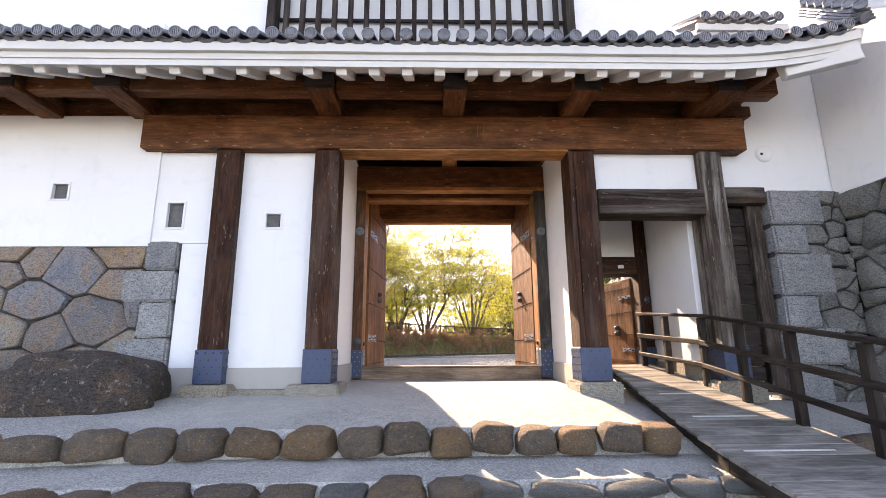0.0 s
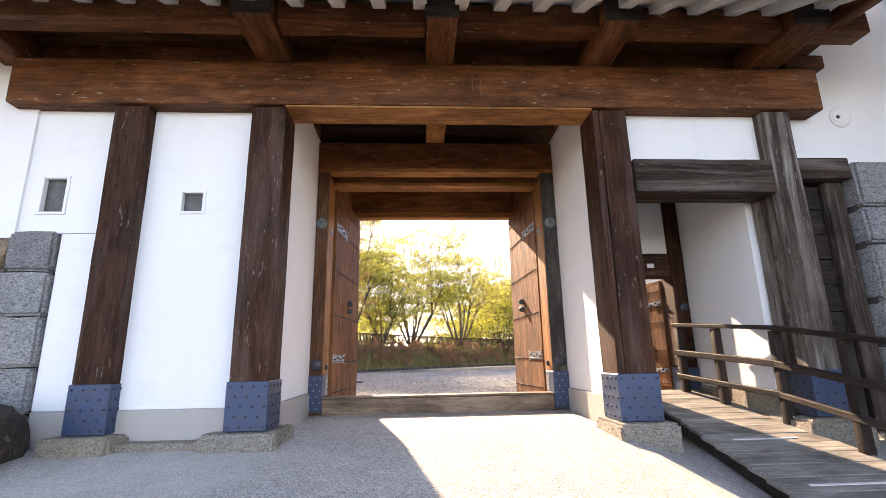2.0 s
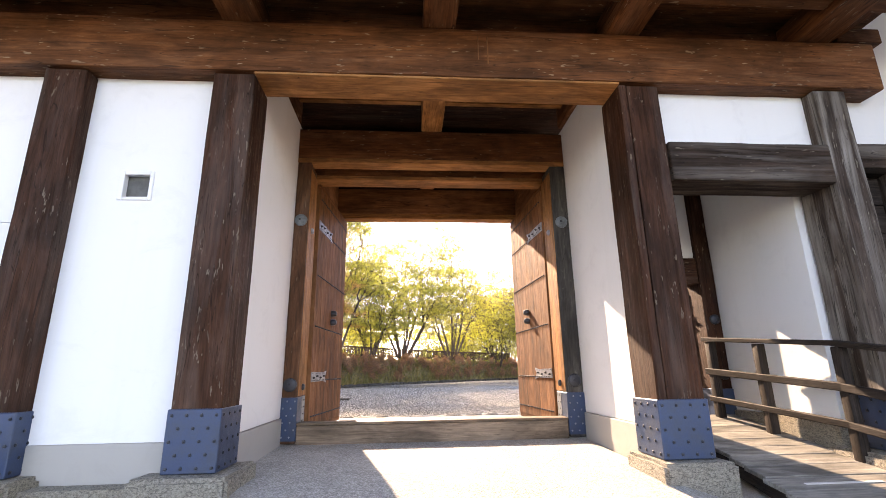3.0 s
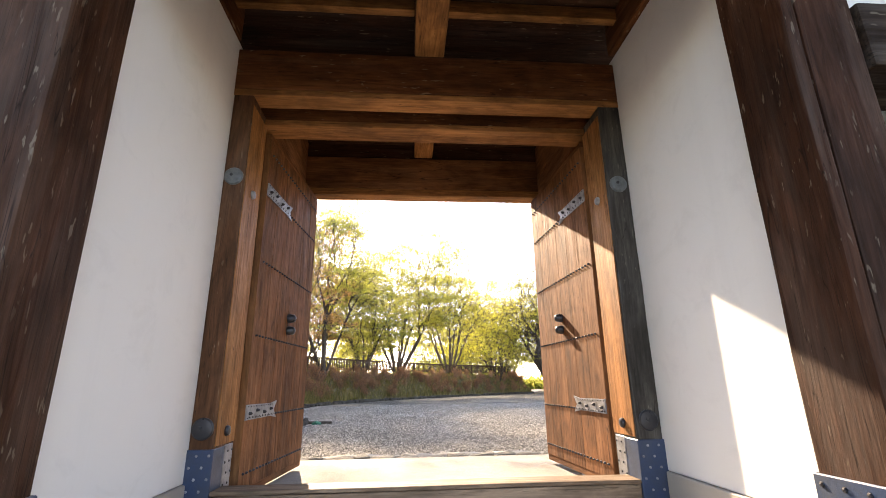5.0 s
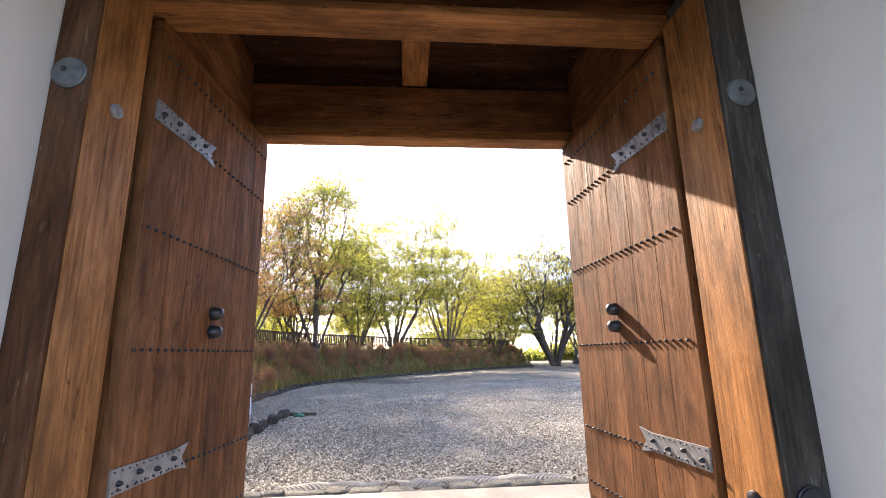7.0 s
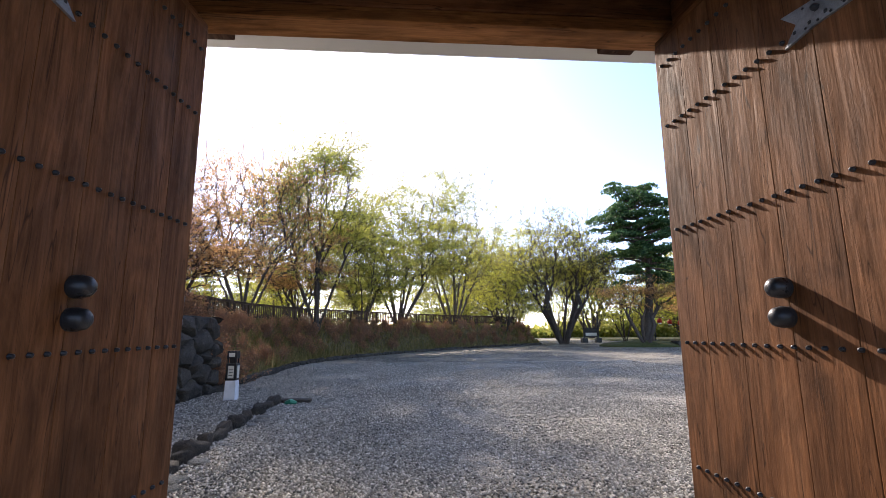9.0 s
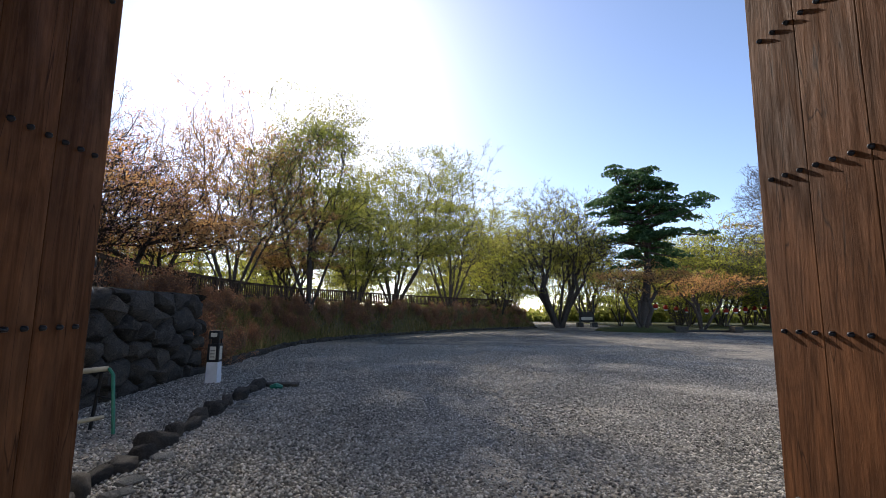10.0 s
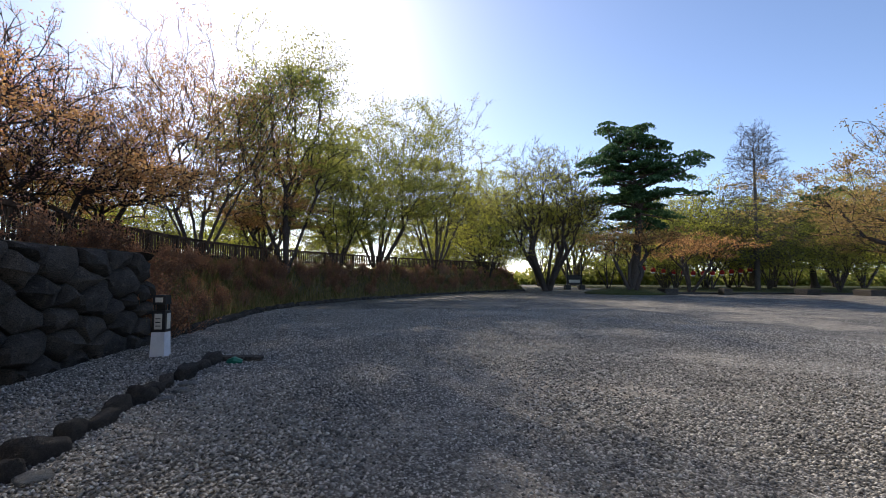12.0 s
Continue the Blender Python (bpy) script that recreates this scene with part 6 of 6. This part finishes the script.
rack = thing("barrier_rack", (-3.6, 13.9, 0.93), "pipe barrier with green legs and pale poles", "barrier")
A, B = Vector((-4.05, 13.2, 0.93)), Vector((-3.36, 14.36, 0.93))
side_v = (B - A).normalized().cross(Vector((0, 0, 1)))
part("pole", tube([A + Vector((0, 0, 0.72)), B + Vector((0, 0, 0.74))], 0.032, 10), BAMBOO, rack, "pale pole on top", smooth=0.8)
part("pole", tube([A + Vector((0, 0, 0.2)) + side_v * 0.2, B + Vector((-0.05, -0.1, 0.22)) + side_v * 0.2], 0.024, 10), BAMBOO, rack, smooth=0.8)
for end, m in ((A.lerp(B, 0.25), BLACK), (B, GREENPIPE)):
    for s in (-1, 1):
        part("leg", tube([end + side_v * 0.03 * s + Vector((0, 0, 0.74)), end + side_v * 0.12 * s + Vector((0, 0, 0.68)), end + side_v * 0.24 * s + Vector((0, 0, 0.0))], 0.021, 8), m if s > 0 else BLACK, rack, "green painted leg" if m is GREENPIPE and s > 0 else "", smooth=0.8)
    part("tie", tube([end + side_v * 0.16 + Vector((0, 0, 0.40)), end - side_v * 0.16 + Vector((0, 0, 0.40))], 0.012, 6), BLACK, rack)
part("rope", tube([A.lerp(B, 0.62) + Vector((0.035, 0, 0.76)), A.lerp(B, 0.64) + Vector((0.05, 0, 0.6)), A.lerp(B, 0.6) + Vector((0.04, 0, 0.42))], 0.01, 6), BAMBOO, rack, "pale cord hanging from the pole")

KERB_MESH = [mesh_of("kerb_stone", rounded_stone(0.5, 0.5, 0.5, 70 + k, 0.7, 3), DARKSTONE, 3.1) for k in range(6)]
kerb2 = thing("kerb_row", (-2.45, 15, 0.93), "row of dark rough stones edging the gravel", "kerb", kind="structure")
y = 11.4
while y < 17.5:
    L = rnd.uniform(0.24, 0.42)
    x = -2.32 - 0.05 * (y - 12) + 0.012 * max(0, y - 15) ** 2
    ob = piece("kerb_stone", rnd.choice(KERB_MESH), kerb2, Matrix.Translation(Vector((x + rnd.uniform(-0.05, 0.05), y + L / 2, 0.95)) - Vector(kerb2.location)) @ pose(0, 0, 0, rnd.uniform(-14, 14), rnd.uniform(-14, 14), rnd.uniform(-20, 20)))
    ob.scale = (rnd.uniform(0.15, 0.27), L, rnd.uniform(0.16, 0.32))
    if rnd.random() < 0.6:
        ob = piece("kerb_stone", rnd.choice(PALE_MESH), kerb2, Matrix.Translation(Vector((x + 0.25 + rnd.uniform(-0.05, 0.06), y + L / 2, 0.935)) - Vector(kerb2.location)) @ pose(0, 0, 0, 0, 0, rnd.uniform(0, 90)))
        ob.scale = (rnd.uniform(0.14, 0.24), rnd.uniform(0.16, 0.26), 0.06)
    y += L + rnd.uniform(0.0, 0.06)
cover = thing("drain_cover", (-2.15, 17.75, 0.93), "dark weathered plank over a drain", "drain cover")
part("plank", timber(-2.45, -1.8, 17.62, 17.85, 0.93, 1.0, 0.02, 0.02, 3), DARKSTONE, cover, smooth=0.4)
part("net", tube([(-2.25, 17.5, 0.95), (-2.15, 17.46, 0.985), (-2.05, 17.5, 0.95)], [0.05, 0.06, 0.04], 7), GREENPIPE, cover, "bright green rubber scrap", smooth=0.8)

solid("lawn", box(24.5, 120, 45.0, 120, 0.85, 1.0, 0.02), LAWN, "short lawn beyond the gravel", "lawn", kind="structure")
solid("lawn_edge", box(22.5, 120, 44.78, 44.98, 0.85, 1.09, 0.02), BLACK, "low dark edging of the lawn", "edging", kind="structure")
bm = bmesh.new()
bmesh.ops.create_icosphere(bm, subdivisions=4, radius=1.0)
for vtx in bm.verts:
    vtx.co = Vector((vtx.co.x * 3.6, vtx.co.y * 2.6, max(vtx.co.z, -0.1) * 0.42 + 0.05 * noise.noise(vtx.co * 3)))
mound = solid("mound", bm, LAWN, "low grassy mound at the pine's foot", "mound", kind="structure", smooth=3.1)
mound.location = (19.6, 45.6, 0.95)


def planter(x, y, w):
    p = thing("planter", (x, y, 0.93), "low dark stone trough at the lawn edge", "planter", "troughs along the lawn")
    part("body", tapered(x, y, 0.9, 1.4, w, w * 1.08, 0.03), DARKSTONE, p)
    part("soil", tapered(x, y, 1.4, 1.43, w * 0.9, w * 0.86, 0.01), SOIL, p)
    part("foot", tapered(x, y, 0.88, 0.95, w * 0.7, w * 0.7, 0.01), DARKSTONE, p)


for x, y, w in ((21.9, 43.9, 1.05), (27.0, 44.2, 0.7), (34.2, 44.1, 1.2), (38.2, 42.6, 1.4)):
    planter(x, y, w)
stand = thing("notice_stand", (19.4, 56.2, 0.93), "dark notice box on posts beyond the yard", "notice stand")
part("board", box(18.6, 20.2, 56.15, 56.25, 1.45, 2.35, 0.02), BLACK, stand)
part("roof", box(18.5, 20.3, 55.95, 56.45, 2.36, 2.46, 0.02), BLACK, stand)
part("sheet", box(18.8, 20.0, 56.13, 56.148, 1.65, 1.95, 0.004), PANEL, stand, "pale notice sheet")
for x in (18.65, 20.15):
    part("post", box(x - 0.06, x + 0.06, 56.1, 56.3, 0.85, 4.2, 0.01), BLACK, stand)
    part("foot", box(x - 0.3, x + 0.3, 55.9, 56.5, 0.85, 1.4, 0.02), BLACK, stand)

line = thing("lantern_line", (33, 57, 3), "thin black wire strung between two posts", "wire")
W0, W1 = Vector((26.6, 56.5, 3.6)), Vector((41.0, 57.5, 3.6))
wire = [W0.lerp(W1, i / 24) - Vector((0, 0, 0.5 * math.sin(math.pi * i / 24))) for i in range(25)]
part("wire", tube(wire, 0.02, 5), BLACK, line)
for p in (W0, W1):
    part("post", tube([(p.x, p.y, 0.8), (p.x, p.y, 3.9)], 0.05, 8), BLACK, line)
ball = None
for i in range(1, 24, 2):
    p = wire[i] - Vector((0, 0, 0.38))
    if ball is None:
        ball = thing("lantern", (0, 0, 0), "round red and white paper lantern on a wire", "lantern", "lanterns on the wire")
        bm = bmesh.new()
        bmesh.ops.create_uvsphere(bm, u_segments=16, v_segments=10, radius=0.26)
        for vtx in bm.verts:
            vtx.co.z *= 1.15
            vtx.co *= 1 + 0.02 * math.cos(vtx.co.z * 90)
        part("shade", bm, RED, ball, smooth=3.1)
        part("band", tube([(0, 0, -0.34), (0, 0, -0.16)], [0.14, 0.2], 14), WHITE, ball, "white lower band")
        part("cap", tube([(0, 0, 0.27), (0, 0, 0.34)], 0.1, 12), BLACK, ball)
        ball.location = p
    else:
        copy_thing(ball, Matrix.Translation(p))

# pale mesh matting that shows along the slab edge
NET = plain("pale_plastic_net", (0.55, 0.53, 0.48), 0.6, 0.0, 0.3, 12.0, 0.2)
matting = thing("mesh_matting", (0.6, 11.35, 0.95), "pale plastic mesh matting half buried in the gravel", "matting")
for x0, x1 in ((-0.9, -0.05), (0.25, 2.0)):
    bm = bmesh.new()
    count = int((x1 - x0) / 0.045)
    for i in range(count):
        x = x0 + (x1 - x0) * i / count
        for sway in (0.16, -0.16):
            pts = [(x + sway * f, 11.2 + 0.26 * f, 0.965 + 0.025 * math.sin(math.pi * f) + 0.012 * math.sin(x * 9)) for f in (0.0, 0.35, 0.7, 1.0)]
            tube(pts, 0.008, 4, bm)
    part("mesh_strip", bm, NET, matting)

# fallen stones along the foot of the bank
bankstones = thing("bank_stones", (0, 35, 0.93), "row of half-buried stones along the bank foot", "edging", kind="structure")
for i in range(len(EDGE) - 1):
    for t in (0.1, 0.42, 0.75):
        p = EDGE[i].lerp(EDGE[i + 1], t)
        ob = piece("edge_stone", rnd.choice(KERB_MESH), bankstones, Matrix.Translation(Vector((p.x + rnd.uniform(-0.06, 0.1), p.y, 0.97)) - Vector(bankstones.location)) @ pose(0, 0, 0, 0, 0, rnd.uniform(0, 180)))
        k = rnd.uniform(0.22, 0.42)
        ob.scale = (k, k * 0.8, k * 0.7)

# loose chips on the gravel
def chips(name, label, count, area, size, seed, material, z_of):
    rng = np.random.default_rng(seed)
    x = rng.uniform(area[0], area[1], count)
    y = area[2] + (area[3] - area[2]) * rng.uniform(0, 1, count) ** 1.8
    s = size * rng.uniform(0.55, 1.4, count)
    base = np.array([(1, 0, 0), (0, 1, 0), (-1, 0, 0), (0, -1, 0), (0, 0, 0.8), (0, 0, -0.5)])
    v = base[None] * s[:, None, None] * rng.uniform(0.55, 1.25, (count, 6, 1))
    a = rng.uniform(0, 6.28, count)
    c, sn = np.cos(a)[:, None], np.sin(a)[:, None]
    tilt = rng.normal(0, 0.35, count)[:, None]
    X = v[:, :, 0] * c - v[:, :, 1] * sn
    Y = v[:, :, 0] * sn + v[:, :, 1] * c
    Z = v[:, :, 2] + X * tilt
    zz = np.array([z_of(q) for q in y])
    V = np.stack([X + x[:, None], Y + y[:, None], Z + zz[:, None] + (s * 0.25)[:, None]], 2).reshape(-1, 3)
    tri = np.array([(0, 1, 4), (1, 2, 4), (2, 3, 4), (3, 0, 4), (1, 0, 5), (2, 1, 5), (3, 2, 5), (0, 3, 5)])
    F = (tri[None] + (np.arange(count) * 6)[:, None, None]).reshape(-1, 3)
    ob = new(name, fast_mesh(name, V, F, material))
    return tagged(ob, label, "gravel", kind="stuff")


n = Nodes("loose_chip")
g = n.tree.nodes.new("ShaderNodeNewGeometry").outputs["Random Per Island"]
CHIP = n.finish(n.ramp(g, [(0.0, (0.08, 0.077, 0.07)), (0.35, (0.25, 0.236, 0.207)), (0.7, (0.41, 0.385, 0.336)), (1.0, (0.68, 0.64, 0.57))]), 0.9, None, spec=0.2)
chips("gravel", "loose grey stone chips in the yard", 190000, (-4.6, 10.5, 11.05, 29.0), 0.0175, 9, CHIP, ground_z)
chips("gravel", "loose grey stone chips before the steps", 16000, (-4.5, 5.5, 2.4, 3.95), 0.011, 10, CHIP, ground_z)
